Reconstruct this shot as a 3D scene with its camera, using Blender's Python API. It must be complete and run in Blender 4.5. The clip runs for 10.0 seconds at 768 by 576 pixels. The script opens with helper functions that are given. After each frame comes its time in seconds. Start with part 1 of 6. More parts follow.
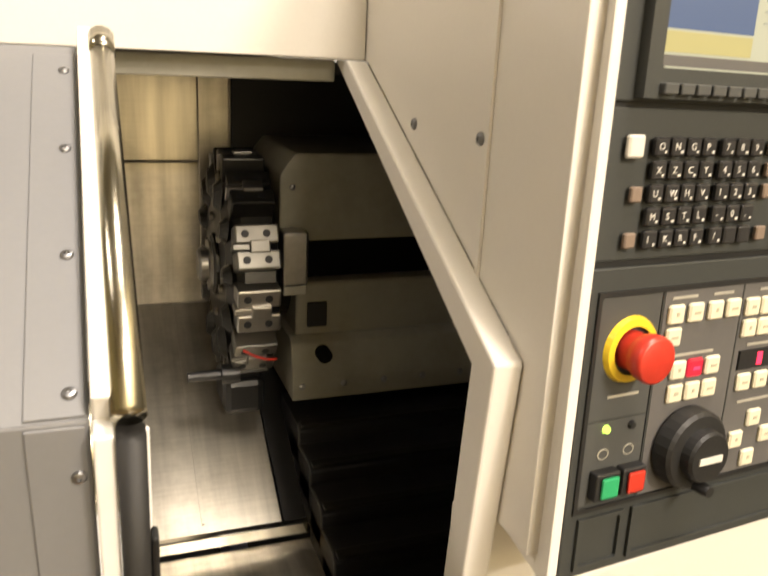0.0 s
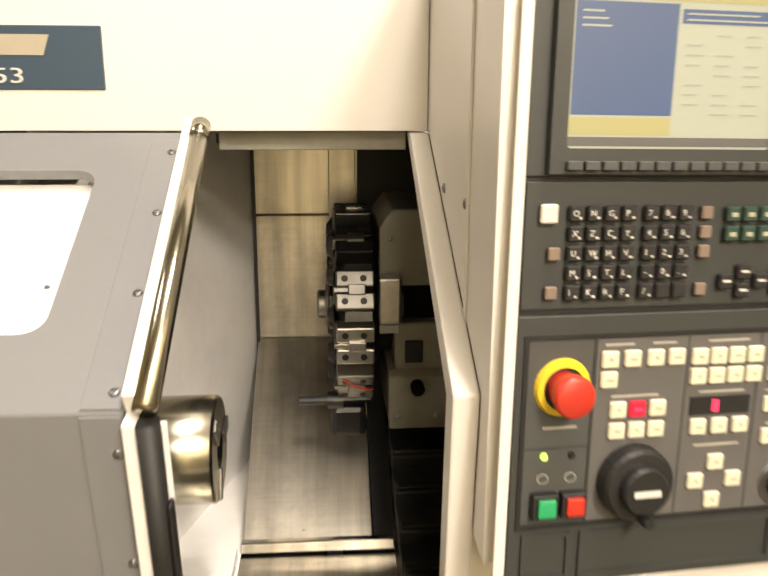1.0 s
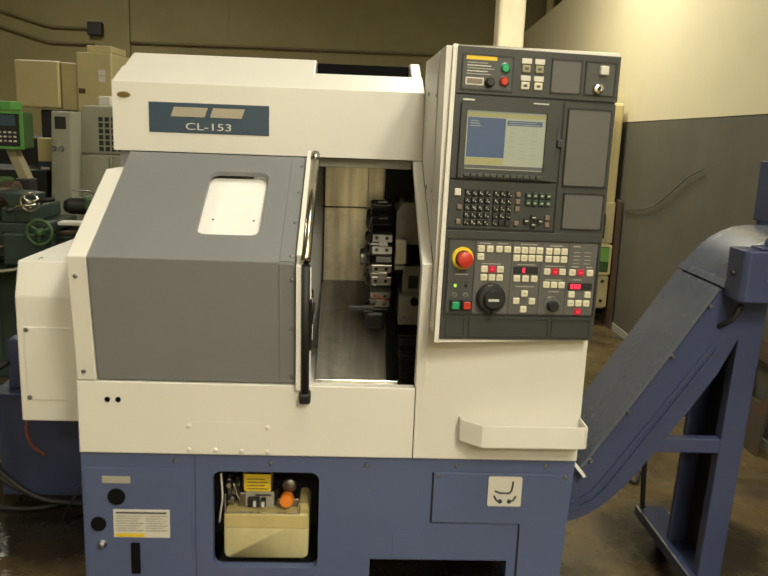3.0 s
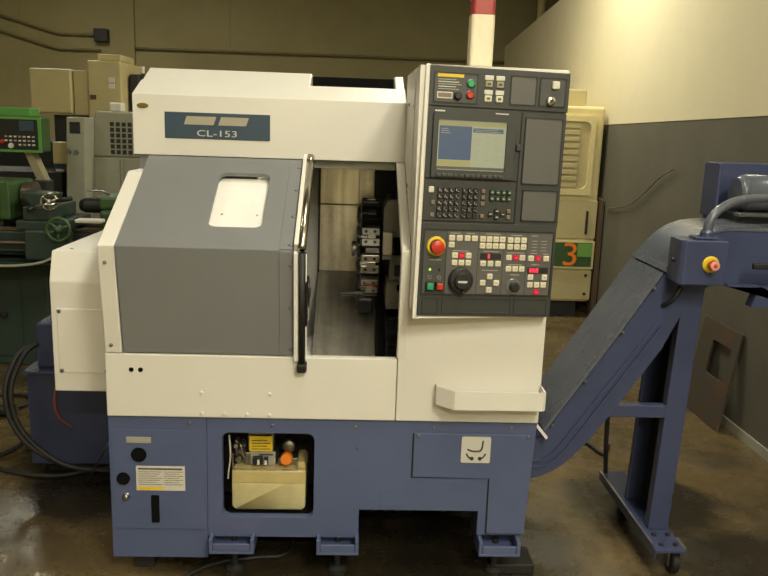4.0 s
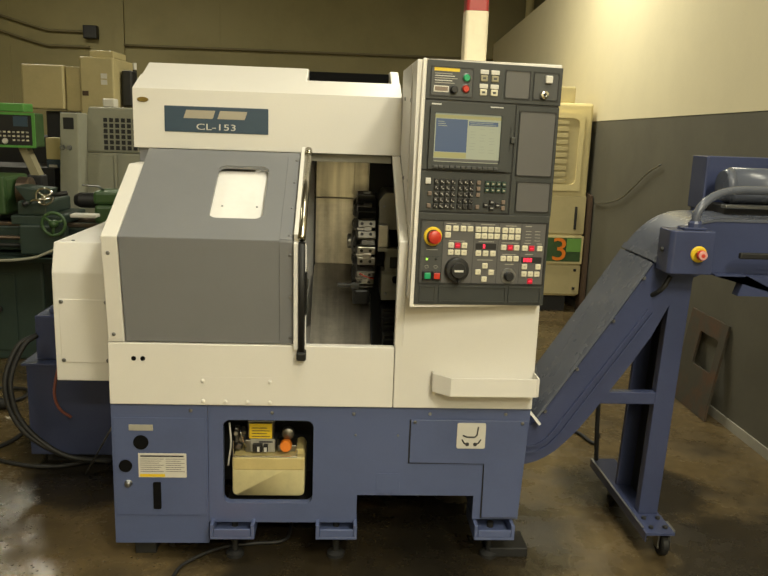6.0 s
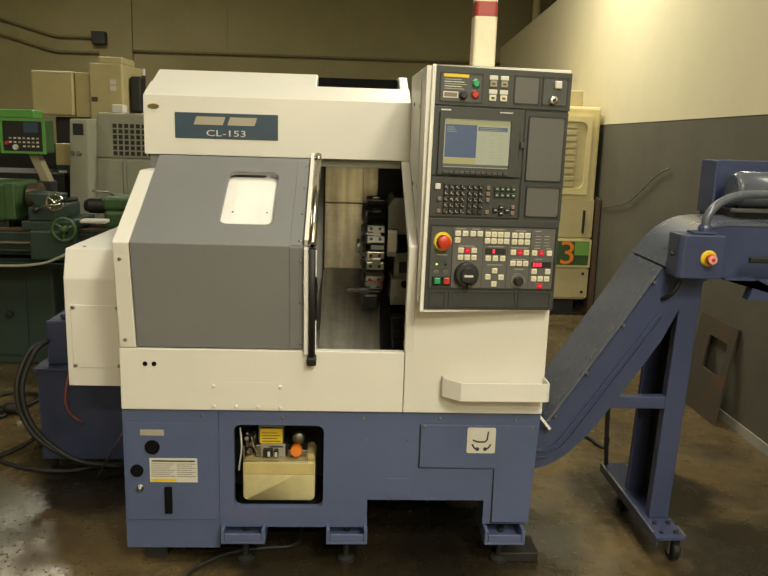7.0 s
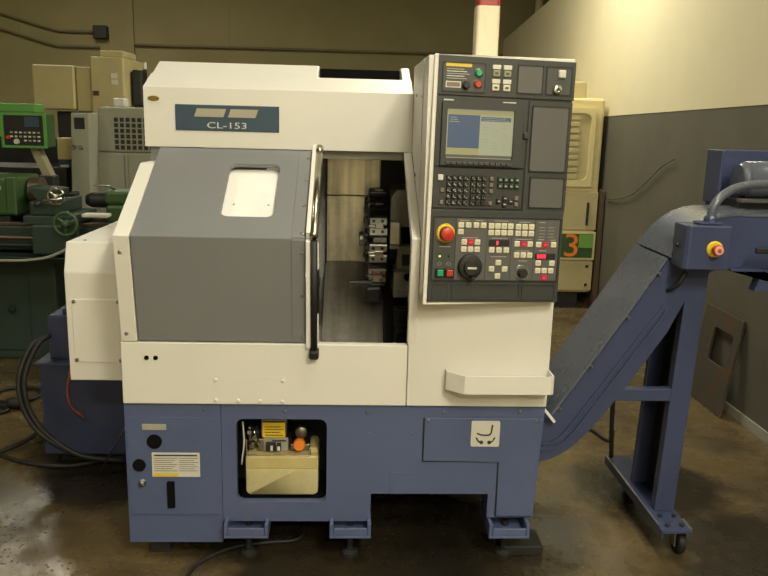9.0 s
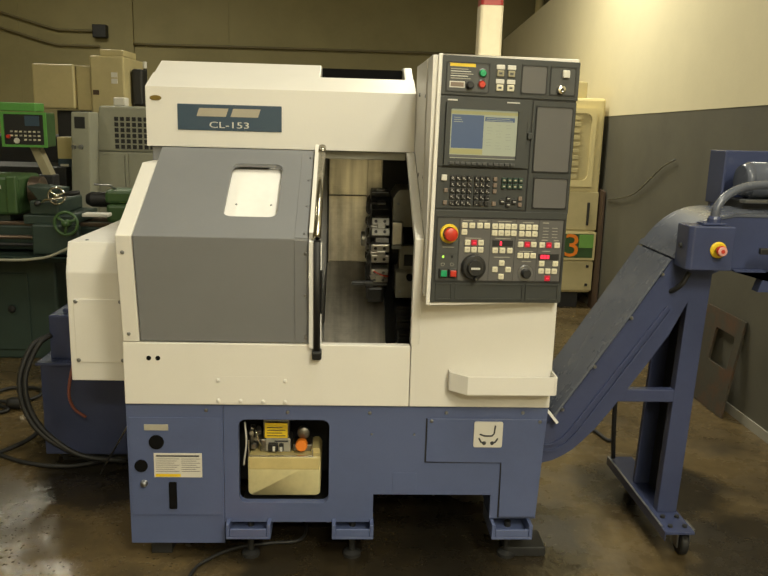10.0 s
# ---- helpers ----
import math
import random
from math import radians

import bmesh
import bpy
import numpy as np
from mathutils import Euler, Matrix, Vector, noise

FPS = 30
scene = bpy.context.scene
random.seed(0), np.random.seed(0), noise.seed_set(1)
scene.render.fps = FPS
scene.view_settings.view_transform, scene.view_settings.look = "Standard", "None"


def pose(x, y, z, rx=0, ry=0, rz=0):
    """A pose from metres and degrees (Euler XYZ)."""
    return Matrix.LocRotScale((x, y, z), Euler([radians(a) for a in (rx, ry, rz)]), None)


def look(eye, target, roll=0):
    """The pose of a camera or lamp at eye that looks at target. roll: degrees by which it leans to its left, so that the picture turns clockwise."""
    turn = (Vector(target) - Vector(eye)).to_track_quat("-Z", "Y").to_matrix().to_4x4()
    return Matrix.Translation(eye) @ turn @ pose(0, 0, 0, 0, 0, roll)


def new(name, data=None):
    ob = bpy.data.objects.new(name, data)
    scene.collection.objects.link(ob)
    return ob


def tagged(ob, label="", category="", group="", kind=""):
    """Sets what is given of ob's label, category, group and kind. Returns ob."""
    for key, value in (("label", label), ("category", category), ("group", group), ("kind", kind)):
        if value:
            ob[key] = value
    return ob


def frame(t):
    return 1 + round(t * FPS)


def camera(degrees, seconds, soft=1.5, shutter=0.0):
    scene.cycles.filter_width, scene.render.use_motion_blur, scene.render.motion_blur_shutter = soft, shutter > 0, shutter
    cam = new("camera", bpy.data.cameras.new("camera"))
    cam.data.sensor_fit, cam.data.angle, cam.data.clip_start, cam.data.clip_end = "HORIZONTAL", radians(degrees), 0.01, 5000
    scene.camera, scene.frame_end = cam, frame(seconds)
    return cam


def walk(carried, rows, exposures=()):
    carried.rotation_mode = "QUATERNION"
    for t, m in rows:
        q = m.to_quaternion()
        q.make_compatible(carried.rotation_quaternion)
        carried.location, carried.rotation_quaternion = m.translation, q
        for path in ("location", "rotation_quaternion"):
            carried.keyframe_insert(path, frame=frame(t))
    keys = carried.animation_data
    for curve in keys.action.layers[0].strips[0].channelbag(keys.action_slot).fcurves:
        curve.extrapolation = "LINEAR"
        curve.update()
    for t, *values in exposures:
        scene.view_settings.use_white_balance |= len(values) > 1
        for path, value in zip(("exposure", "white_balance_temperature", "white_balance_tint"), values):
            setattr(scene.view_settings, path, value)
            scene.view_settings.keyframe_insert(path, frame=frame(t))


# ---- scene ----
cam = camera(52.7, 10.0, shutter=0.5)

PATH = [
    (0, (0.59, -0.569, 1.344), (1.265, 1.223, 0.768), 2.8),
    (0.5, (0.67, -0.599, 1.364), (1.185, 1.272, 0.878), 1.1),
    (1, (0.774, -0.753, 1.389), (0.911, 1.183, 0.905), 0.2),
    (1.5, (0.732, -1.033, 1.391), (0.897, 0.909, 0.939), 1.0),
    (2, (0.736, -1.361, 1.427), (0.858, 0.594, 1.027), 1.2),
    (2.2, (0.769, -1.486, 1.431), (0.838, 0.469, 1.017), 1.9),
    (3.3, (0.694, -2.111, 1.458), (0.8, -0.157, 1.046), 2.0),
    (3.5, (0.72, -2.178, 1.476), (0.835, -0.221, 1.08), 1.7),
    (4, (0.74, -2.304, 1.462), (0.83, -0.349, 1.051), 2.0),
    (4.5, (0.712, -2.354, 1.446), (0.809, -0.398, 1.041), 2.3),
    (5, (0.707, -2.36, 1.445), (0.826, -0.41, 1.015), 2.7),
    (5.5, (0.711, -2.361, 1.445), (0.84, -0.41, 1.022), 2.2),
    (7, (0.697, -2.368, 1.452), (0.801, -0.412, 1.046), 1.8),
    (7.5, (0.697, -2.37, 1.456), (0.797, -0.415, 1.047), 1.7),
    (8, (0.691, -2.364, 1.451), (0.789, -0.412, 1.027), 1.9),
    (8.5, (0.698, -2.359, 1.441), (0.801, -0.407, 1.019), 1.7),
    (9, (0.701, -2.349, 1.443), (0.796, -0.396, 1.022), 1.5),
    (9.5, (0.702, -2.345, 1.44), (0.789, -0.392, 1.02), 1.6),
    (10, (0.687, -2.342, 1.444), (0.786, -0.39, 1.022), 1.6),
]
EXPOSURES = [(0, 1.03, 6250, 23), (0.5, 1.22, 6250, 23), (1.0, 1.0, 6230, 23), (1.5, 0.64, 6180, 22), (2.0, 0.32, 5980, 17), (3.5, 0.03, 6230, 9), (10, 0.03, 6230, 9)]
walk(cam, [(t, look(eye, target, roll)) for t, eye, target, roll in PATH], EXPOSURES)

# ---------------------------------------------------------------- world and lamps
world = bpy.data.worlds.new("world")
scene.world = world
world.use_nodes = True
world.node_tree.nodes["Background"].inputs[0].default_value = (1.0, 0.86, 0.62, 1)
world.node_tree.nodes["Background"].inputs[1].default_value = 0.002
LAMP = (1.0, 0.92, 0.70)


def area_lamp(x, y, z, sx, sy, watts):
    """An unseen area light at ceiling height, facing down."""
    data = bpy.data.lights.new("unseen_ceiling_area", "AREA")
    data.shape, data.size, data.size_y, data.energy, data.color = "RECTANGLE", sx, sy, watts, LAMP
    ob = new("unseen_ceiling_light", data)
    ob.matrix_world = pose(x, y, z)
    return ob


# All unseen; the left, far front and rear left ones are added fill.
CEILING_LAMPS = [(1.2, -0.55, 0.4, 1.3, 46), (1.95, -3.3, 0.5, 1.3, 145), (-2.1, -0.4, 0.4, 1.3, 36), (1.3, -5.3, 1.3, 0.4, 130), (1.6, 3.3, 1.3, 0.4, 95), (-2.25, 5.5, 1.3, 0.3, 62)]
for lx, ly, sx, sy, watts in CEILING_LAMPS:
    area_lamp(lx, ly, 3.55, sx, sy, watts)


# ---------------------------------------------------------------- materials
def material(name, color, rough=0.5, metal=0.0, grain=0.06, scale=40.0, stain=0.08, stain_scale=3.0, bump=0.05, coat=0.0, stain_color=None, stretch=None, aniso=0.0, rough_var=0.1):
    m = bpy.data.materials.new(name)
    m.use_nodes = True
    nt = m.node_tree
    b = nt.nodes["Principled BSDF"]
    tc = nt.nodes.new("ShaderNodeTexCoord")
    src = tc.outputs["Object"]
    if stretch:
        mp = nt.nodes.new("ShaderNodeMapping")
        mp.inputs["Scale"].default_value = stretch
        nt.links.new(src, mp.inputs["Vector"])
        src = mp.outputs["Vector"]
    fine = nt.nodes.new("ShaderNodeTexNoise")
    fine.inputs["Scale"].default_value, fine.inputs["Detail"].default_value = scale, 6
    big = nt.nodes.new("ShaderNodeTexNoise")
    big.inputs["Scale"].default_value, big.inputs["Detail"].default_value, big.inputs["Roughness"].default_value = stain_scale, 5, 0.65
    nt.links.new(src, fine.inputs["Vector"])
    nt.links.new(tc.outputs["Object"], big.inputs["Vector"])
    c = (*color, 1)
    d = (*(stain_color or [v * 0.55 for v in color]), 1)
    r1 = nt.nodes.new("ShaderNodeMapRange")
    r1.inputs["From Min"].default_value, r1.inputs["From Max"].default_value, r1.inputs["To Max"].default_value = 0.45, 0.75, min(1.0, stain * 3)
    nt.links.new(big.outputs[0], r1.inputs["Value"])
    mix = nt.nodes.new("ShaderNodeMix")
    mix.data_type = "RGBA"
    mix.inputs["A"].default_value, mix.inputs["B"].default_value = c, d
    nt.links.new(r1.outputs[0], mix.inputs["Factor"])
    g = nt.nodes.new("ShaderNodeMapRange")
    g.inputs["To Min"].default_value, g.inputs["To Max"].default_value = 1 - grain, 1 + grain
    nt.links.new(fine.outputs[0], g.inputs["Value"])
    mul = nt.nodes.new("ShaderNodeVectorMath")
    mul.operation = "SCALE"
    nt.links.new(mix.outputs["Result"], mul.inputs[0])
    nt.links.new(g.outputs[0], mul.inputs["Scale"])
    nt.links.new(mul.outputs[0], b.inputs["Base Color"])
    rr = nt.nodes.new("ShaderNodeMapRange")
    rr.inputs["To Min"].default_value, rr.inputs["To Max"].default_value = max(0.02, rough - rough_var), min(1, rough + rough_var)
    nt.links.new(big.outputs[0], rr.inputs["Value"])
    nt.links.new(rr.outputs[0], b.inputs["Roughness"])
    if bump:
        bp = nt.nodes.new("ShaderNodeBump")
        bp.inputs["Strength"].default_value, bp.inputs["Distance"].default_value = bump, 0.004
        nt.links.new(fine.outputs[0], bp.inputs["Height"])
        nt.links.new(bp.outputs[0], b.inputs["Normal"])
    b.inputs["Metallic"].default_value = metal
    b.inputs["Coat Weight"].default_value = coat
    b.inputs["Anisotropic"].default_value = aniso
    return m


def glow(name, color, strength):
    m = bpy.data.materials.new(name)
    m.use_nodes = True
    b = m.node_tree.nodes["Principled BSDF"]
    b.inputs["Base Color"].default_value = (*[v * 0.3 for v in color], 1)
    b.inputs["Emission Color"].default_value, b.inputs["Emission Strength"].default_value = (*color, 1), strength
    b.inputs["Roughness"].default_value = 0.3
    return m


def sheet_steel():
    """Oily satin stainless sheet: fine scuffs across, long drip marks down, and dull smears that change its gloss."""
    m = material("oily_stainless_sheet", (0.64, 0.60, 0.51), 0.34, 0.85, grain=0.12, scale=7, stretch=(0.6, 10, 60), stain=0.22, stain_scale=5, stain_color=(0.20, 0.17, 0.12), bump=0.02, rough_var=0.1)
    nt = m.node_tree
    b = nt.nodes["Principled BSDF"]
    paint = b.inputs["Base Color"].links[0].from_socket
    tc = nt.nodes.new("ShaderNodeTexCoord")
    mp = nt.nodes.new("ShaderNodeMapping")
    mp.inputs["Scale"].default_value = (22, 1.6, 1.6)
    drip = nt.nodes.new("ShaderNodeTexNoise")
    drip.inputs["Scale"].default_value, drip.inputs["Detail"].default_value = 1.4, 5
    rng = nt.nodes.new("ShaderNodeMapRange")
    rng.inputs["From Min"].default_value, rng.inputs["From Max"].default_value = 0.36, 0.66
    rng.inputs["To Min"].default_value, rng.inputs["To Max"].default_value = 1.1, 0.72
    mul = nt.nodes.new("ShaderNodeVectorMath")
    mul.operation = "SCALE"
    nt.links.new(tc.outputs["Object"], mp.inputs["Vector"])
    nt.links.new(mp.outputs["Vector"], drip.inputs["Vector"])
    nt.links.new(drip.outputs[0], rng.inputs["Value"])
    nt.links.new(paint, mul.inputs[0])
    nt.links.new(rng.outputs[0], mul.inputs["Scale"])
    nt.links.new(mul.outputs[0], b.inputs["Base Color"])
    return m


PITTED = (-0.36, 0.0, 0.0)
OIL_AND_SHADE = ((2.25, -0.05, 0.45), (-0.28, 0.60, 0.25), (-0.25, 0.95, 0.42), (0.7, 0.2, 0.55), (1.25, 0.15, 0.35), (1.95, 0.55, 0.3))


def floor_material():
    """Old concrete: brown-grey ground, broad oil stains, fine speckle, and a worn, partly wet gloss."""
    m = material("oil_stained_concrete", (0.125, 0.09, 0.042), 0.3, grain=0.35, scale=24, stain=0.33, stain_scale=1.7, stain_color=(0.016, 0.013, 0.008), bump=0.0)
    nt = m.node_tree
    b = nt.nodes["Principled BSDF"]
    tc = nt.nodes.new("ShaderNodeTexCoord")
    wet = nt.nodes.new("ShaderNodeTexNoise")
    wet.inputs["Scale"].default_value, wet.inputs["Detail"].default_value, wet.inputs["Roughness"].default_value = 3.5, 8, 0.7
    rr = nt.nodes.new("ShaderNodeMapRange")
    rr.inputs["From Min"].default_value, rr.inputs["From Max"].default_value = 0.38, 0.62
    rr.inputs["To Min"].default_value, rr.inputs["To Max"].default_value = 0.11, 0.42
    b.inputs["Specular IOR Level"].default_value = 0.5
    lump = nt.nodes.new("ShaderNodeTexNoise")
    lump.inputs["Scale"].default_value, lump.inputs["Detail"].default_value, lump.inputs["Roughness"].default_value = 26, 6, 0.62
    bp = nt.nodes.new("ShaderNodeBump")
    bp.inputs["Strength"].default_value, bp.inputs["Distance"].default_value = 0.28, 0.005
    pock = nt.nodes.new("ShaderNodeTexVoronoi")
    pock.inputs["Scale"].default_value = 44
    pits = nt.nodes.new("ShaderNodeMapRange")
    pits.inputs["From Min"].default_value, pits.inputs["From Max"].default_value = 0.0, 0.24
    nt.links.new(pock.outputs["Distance"], pits.inputs["Value"])
    patch = nt.nodes.new("ShaderNodeVectorMath")
    patch.operation = "DISTANCE"
    patch.inputs[1].default_value = PITTED
    nt.links.new(tc.outputs["Object"], patch.inputs[0])
    worn = nt.nodes.new("ShaderNodeMapRange")
    worn.inputs["From Min"].default_value, worn.inputs["From Max"].default_value = 0.35, 0.75
    worn.inputs["To Min"].default_value, worn.inputs["To Max"].default_value = 0.8, 0.03
    nt.links.new(patch.outputs["Value"], worn.inputs["Value"])
    bp2 = nt.nodes.new("ShaderNodeBump")
    bp2.inputs["Distance"].default_value = 0.007
    nt.links.new(worn.outputs[0], bp2.inputs["Strength"])
    nt.links.new(pits.outputs[0], bp2.inputs["Height"])
    nt.links.new(bp2.outputs[0], bp.inputs["Normal"])
    for n in (wet, lump, pock):
        nt.links.new(tc.outputs["Object"], n.inputs["Vector"])
    nt.links.new(wet.outputs[0], rr.inputs["Value"])
    nt.links.new(rr.outputs[0], b.inputs["Roughness"])
    nt.links.new(lump.outputs[0], bp.inputs["Height"])
    nt.links.new(bp.outputs[0], b.inputs["Normal"])
    # ragged dark patches: oil, and shade painted under lathe, tank and conveyor
    paint = b.inputs["Base Color"].links[0].from_socket
    rag = nt.nodes.new("ShaderNodeTexNoise")
    rag.inputs["Scale"].default_value, rag.inputs["Detail"].default_value = 4.5, 6
    nt.links.new(tc.outputs["Object"], rag.inputs["Vector"])
    for x, y, r in OIL_AND_SHADE:
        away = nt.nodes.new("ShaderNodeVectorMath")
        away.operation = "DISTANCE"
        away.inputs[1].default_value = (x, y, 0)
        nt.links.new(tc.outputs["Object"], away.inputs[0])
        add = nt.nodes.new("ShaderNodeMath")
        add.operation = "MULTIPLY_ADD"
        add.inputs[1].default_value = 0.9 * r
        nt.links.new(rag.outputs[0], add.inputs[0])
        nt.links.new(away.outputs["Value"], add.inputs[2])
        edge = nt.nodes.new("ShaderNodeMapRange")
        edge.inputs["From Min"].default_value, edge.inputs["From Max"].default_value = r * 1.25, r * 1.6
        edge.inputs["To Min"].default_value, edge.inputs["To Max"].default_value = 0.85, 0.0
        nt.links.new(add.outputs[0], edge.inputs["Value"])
        blot = nt.nodes.new("ShaderNodeMix")
        blot.data_type = "RGBA"
        blot.inputs["B"].default_value = (0.012, 0.010, 0.007, 1)
        nt.links.new(edge.outputs[0], blot.inputs["Factor"])
        nt.links.new(paint, blot.inputs["A"])
        paint = blot.outputs["Result"]
    nt.links.new(paint, b.inputs["Base Color"])
    return m


WHITE = material("ivory_paint", (0.725, 0.70, 0.648), 0.42, stain=0.03, grain=0.02, scale=180, bump=0.04)
# Darker copy of the blue, with the conveyor's and coolant tank's shade in it.
SHADED_BLUE = material("shaded_blue_paint", (0.052, 0.064, 0.134), 0.22, stain=0.15, grain=0.06, scale=120, bump=0.05)
BLUE = material("blue_paint", (0.088, 0.113, 0.226), 0.38, stain=0.1, grain=0.05, scale=160, bump=0.05)
# Blue-grey, lightened in the colour for the reflection on the conveyor cover.
BLUE_GREY = material("blue_grey_with_sheen", (0.098, 0.108, 0.138), 0.27, stain=0.1, grain=0.04, scale=120, bump=0.01)
DOOR_GREY = material("door_grey_paint", (0.196, 0.200, 0.210), 0.42, stain=0.05, grain=0.03, scale=180, bump=0.04)
PANEL_DARK = material("panel_charcoal", (0.036, 0.039, 0.037), 0.5, grain=0.08, scale=500, bump=0.06, stain=0.05)
PANEL_GREY = material("panel_grey", (0.100, 0.096, 0.093), 0.5, grain=0.05, scale=500, bump=0.04, stain=0.05)
PANEL_MID = material("panel_mid_grey", (0.060, 0.062, 0.060), 0.5, grain=0.05, scale=500, bump=0.04, stain=0.05)
BLACK = material("black_plastic", (0.012, 0.012, 0.012), 0.5, grain=0.1, scale=200)
RUBBER = material("black_rubber", (0.012, 0.0115, 0.011), 0.6, grain=0.2, scale=200)
CREAM_KEY = material("cream_key_cap", (0.66, 0.62, 0.47), 0.4, grain=0.03, scale=300)
OLIVE_KEY = material("olive_key_cap", (0.30, 0.27, 0.17), 0.45, grain=0.05, scale=300)
KEY_TAN = material("dull_tan_key_cap", (0.20, 0.15, 0.115), 0.45, grain=0.05, scale=300)
KEY_BLACK = material("black_key_cap", (0.026, 0.025, 0.025), 0.35, grain=0.1, scale=300)
KEY_MARK = material("white_key_marking", (0.60, 0.59, 0.54), 0.5, grain=0.02)
KEY_GREEN = material("dark_green_key_cap", (0.03, 0.06, 0.045), 0.4, grain=0.1, scale=300)
RED = material("red_plastic", (0.50, 0.036, 0.018), 0.32, grain=0.05, scale=200)
PINK = material("faded_pink_plastic", (0.66, 0.34, 0.30), 0.4, grain=0.05, scale=200)
GREEN_BTN = material("green_plastic", (0.02, 0.33, 0.13), 0.35, grain=0.05, scale=200)
YELLOW = material("yellow_plastic", (0.75, 0.53, 0.02), 0.4, grain=0.05, scale=200)
ORANGE = material("orange_plastic", (0.80, 0.22, 0.02), 0.35, grain=0.05, scale=200)
STEEL = material("brushed_stainless", (0.46, 0.43, 0.34), 0.24, 1.0, grain=0.12, scale=30, stretch=(1, 1, 40), stain=0.15, bump=0.03, aniso=0.3)
STEEL_X = sheet_steel()
SATIN_TUBE = material("satin_steel_tube", (0.46, 0.43, 0.34), 0.24, 1.0, grain=0.08, scale=60, stain=0.12, stain_scale=12, bump=0.01)
CHROME = material("bright_chrome", (0.72, 0.70, 0.64), 0.16, 1.0, grain=0.04, scale=60, stain=0.08, bump=0.01)
TURRET_STEEL = material("oily_black_steel", (0.05, 0.048, 0.042), 0.35, 0.8, grain=0.2, scale=60, stain=0.2, stain_scale=14)
TOOL_STEEL = material("ground_tool_steel", (0.27, 0.26, 0.235), 0.40, 1.0, grain=0.15, scale=80, stain=0.2, stain_scale=20)
GROUND_STEEL = material("bright_ground_steel", (0.52, 0.50, 0.46), 0.34, 1.0, grain=0.12, scale=90, stain=0.12, stain_scale=24, bump=0.02)
BELLOWS = material("oily_black_cover", (0.02, 0.02, 0.02), 0.32, grain=0.2, scale=40, stain=0.2, stain_scale=9)
CAST = material("pale_cast_paint", (0.36, 0.345, 0.29), 0.5, grain=0.06, scale=60, stain=0.15, stain_scale=8)
# Glossless near-black that stands for the shade inside vents, gaps, holes and slots.
HOLE_SHADE = material("matt_hole_shade", (0.006, 0.006, 0.006), 0.95, grain=0.1)
HOLE_SHADE.node_tree.nodes["Principled BSDF"].inputs["Specular IOR Level"].default_value = 0.08
SLIDE = material("oily_grey_cast_paint", (0.285, 0.275, 0.225), 0.45, grain=0.08, scale=60, stain=0.2, stain_scale=8)
# Near-black paint of dark parts, and shade inside the base and work chamber.
DARK_INSIDE = material("dark_paint_and_shade", (0.016, 0.016, 0.016), 0.6, grain=0.2, scale=30, stain=0.2)
CHAMBER_WHITE = material("chamber_grey_white_paint", (0.84, 0.825, 0.80), 0.35, grain=0.04, scale=40, stain=0.08, stain_scale=4)
SCREW = material("dull_zinc_screw", (0.31, 0.315, 0.325), 0.38, 1.0, grain=0.1, scale=300)
SIGN_BLUE = material("blue_name_plate", (0.04, 0.07, 0.108), 0.35, grain=0.03, scale=200, stain=0.03)
SIGN_TAN = material("tan_lettering", (0.40, 0.36, 0.28), 0.45, grain=0.03)
BRASS = material("tarnished_brass", (0.23, 0.16, 0.035), 0.4, 0.5, grain=0.1, scale=200)
PAPER = material("white_sticker", (0.62, 0.60, 0.54), 0.5, grain=0.03, stain=0.05)
INK = material("dark_print", (0.04, 0.04, 0.045), 0.6, grain=0.02)
OIL_TANK = material("yellowed_tank_top", (0.56, 0.46, 0.20), 0.4, grain=0.06, scale=30, stain=0.15, stain_scale=10)
AMBER_TANK = material("translucent_oil_tank", (0.62, 0.56, 0.30), 0.4, grain=0.05, scale=30, stain=0.15, stain_scale=10)
TOWER = material("dirty_ivory_lamp_pole", (0.68, 0.61, 0.44), 0.45, grain=0.05, scale=60, stain=0.15, stain_scale=9)
TOWER_RED = material("dull_red_lens", (0.30, 0.03, 0.03), 0.3, grain=0.03)
MACHINE_GREEN = material("green_machine_paint", (0.045, 0.095, 0.03), 0.45, grain=0.12, scale=50, stain=0.2, stain_scale=8)
MACHINE_TEAL = material("dark_teal_machine_paint", (0.026, 0.045, 0.036), 0.5, grain=0.12, scale=40, stain=0.2, stain_scale=5)
FAR_GREY = material("grey_green_machine_paint", (0.30, 0.30, 0.23), 0.5, grain=0.05, scale=40, stain=0.08)
BEIGE = material("beige_enclosure_paint", (0.48, 0.41, 0.21), 0.5, grain=0.05, scale=40, stain=0.1)
CREAM = material("cream_enclosure_paint", (0.66, 0.565, 0.285), 0.45, grain=0.04, scale=40, stain=0.06)
WAY = material("worn_bed_way", (0.16, 0.12, 0.09), 0.4, 0.7, grain=0.2, scale=60, stain=0.3, stain_scale=9)
RUST = material("rust_stained_sheet", (0.058, 0.052, 0.038), 0.7, grain=0.15, scale=60, stain=0.3, stain_scale=7, stain_color=(0.12, 0.05, 0.02))
WALL_CREAM = material("cream_wall_paint", (0.70, 0.63, 0.42), 0.85, grain=0.03, scale=120, stain=0.05, stain_scale=1.2, bump=0.1)
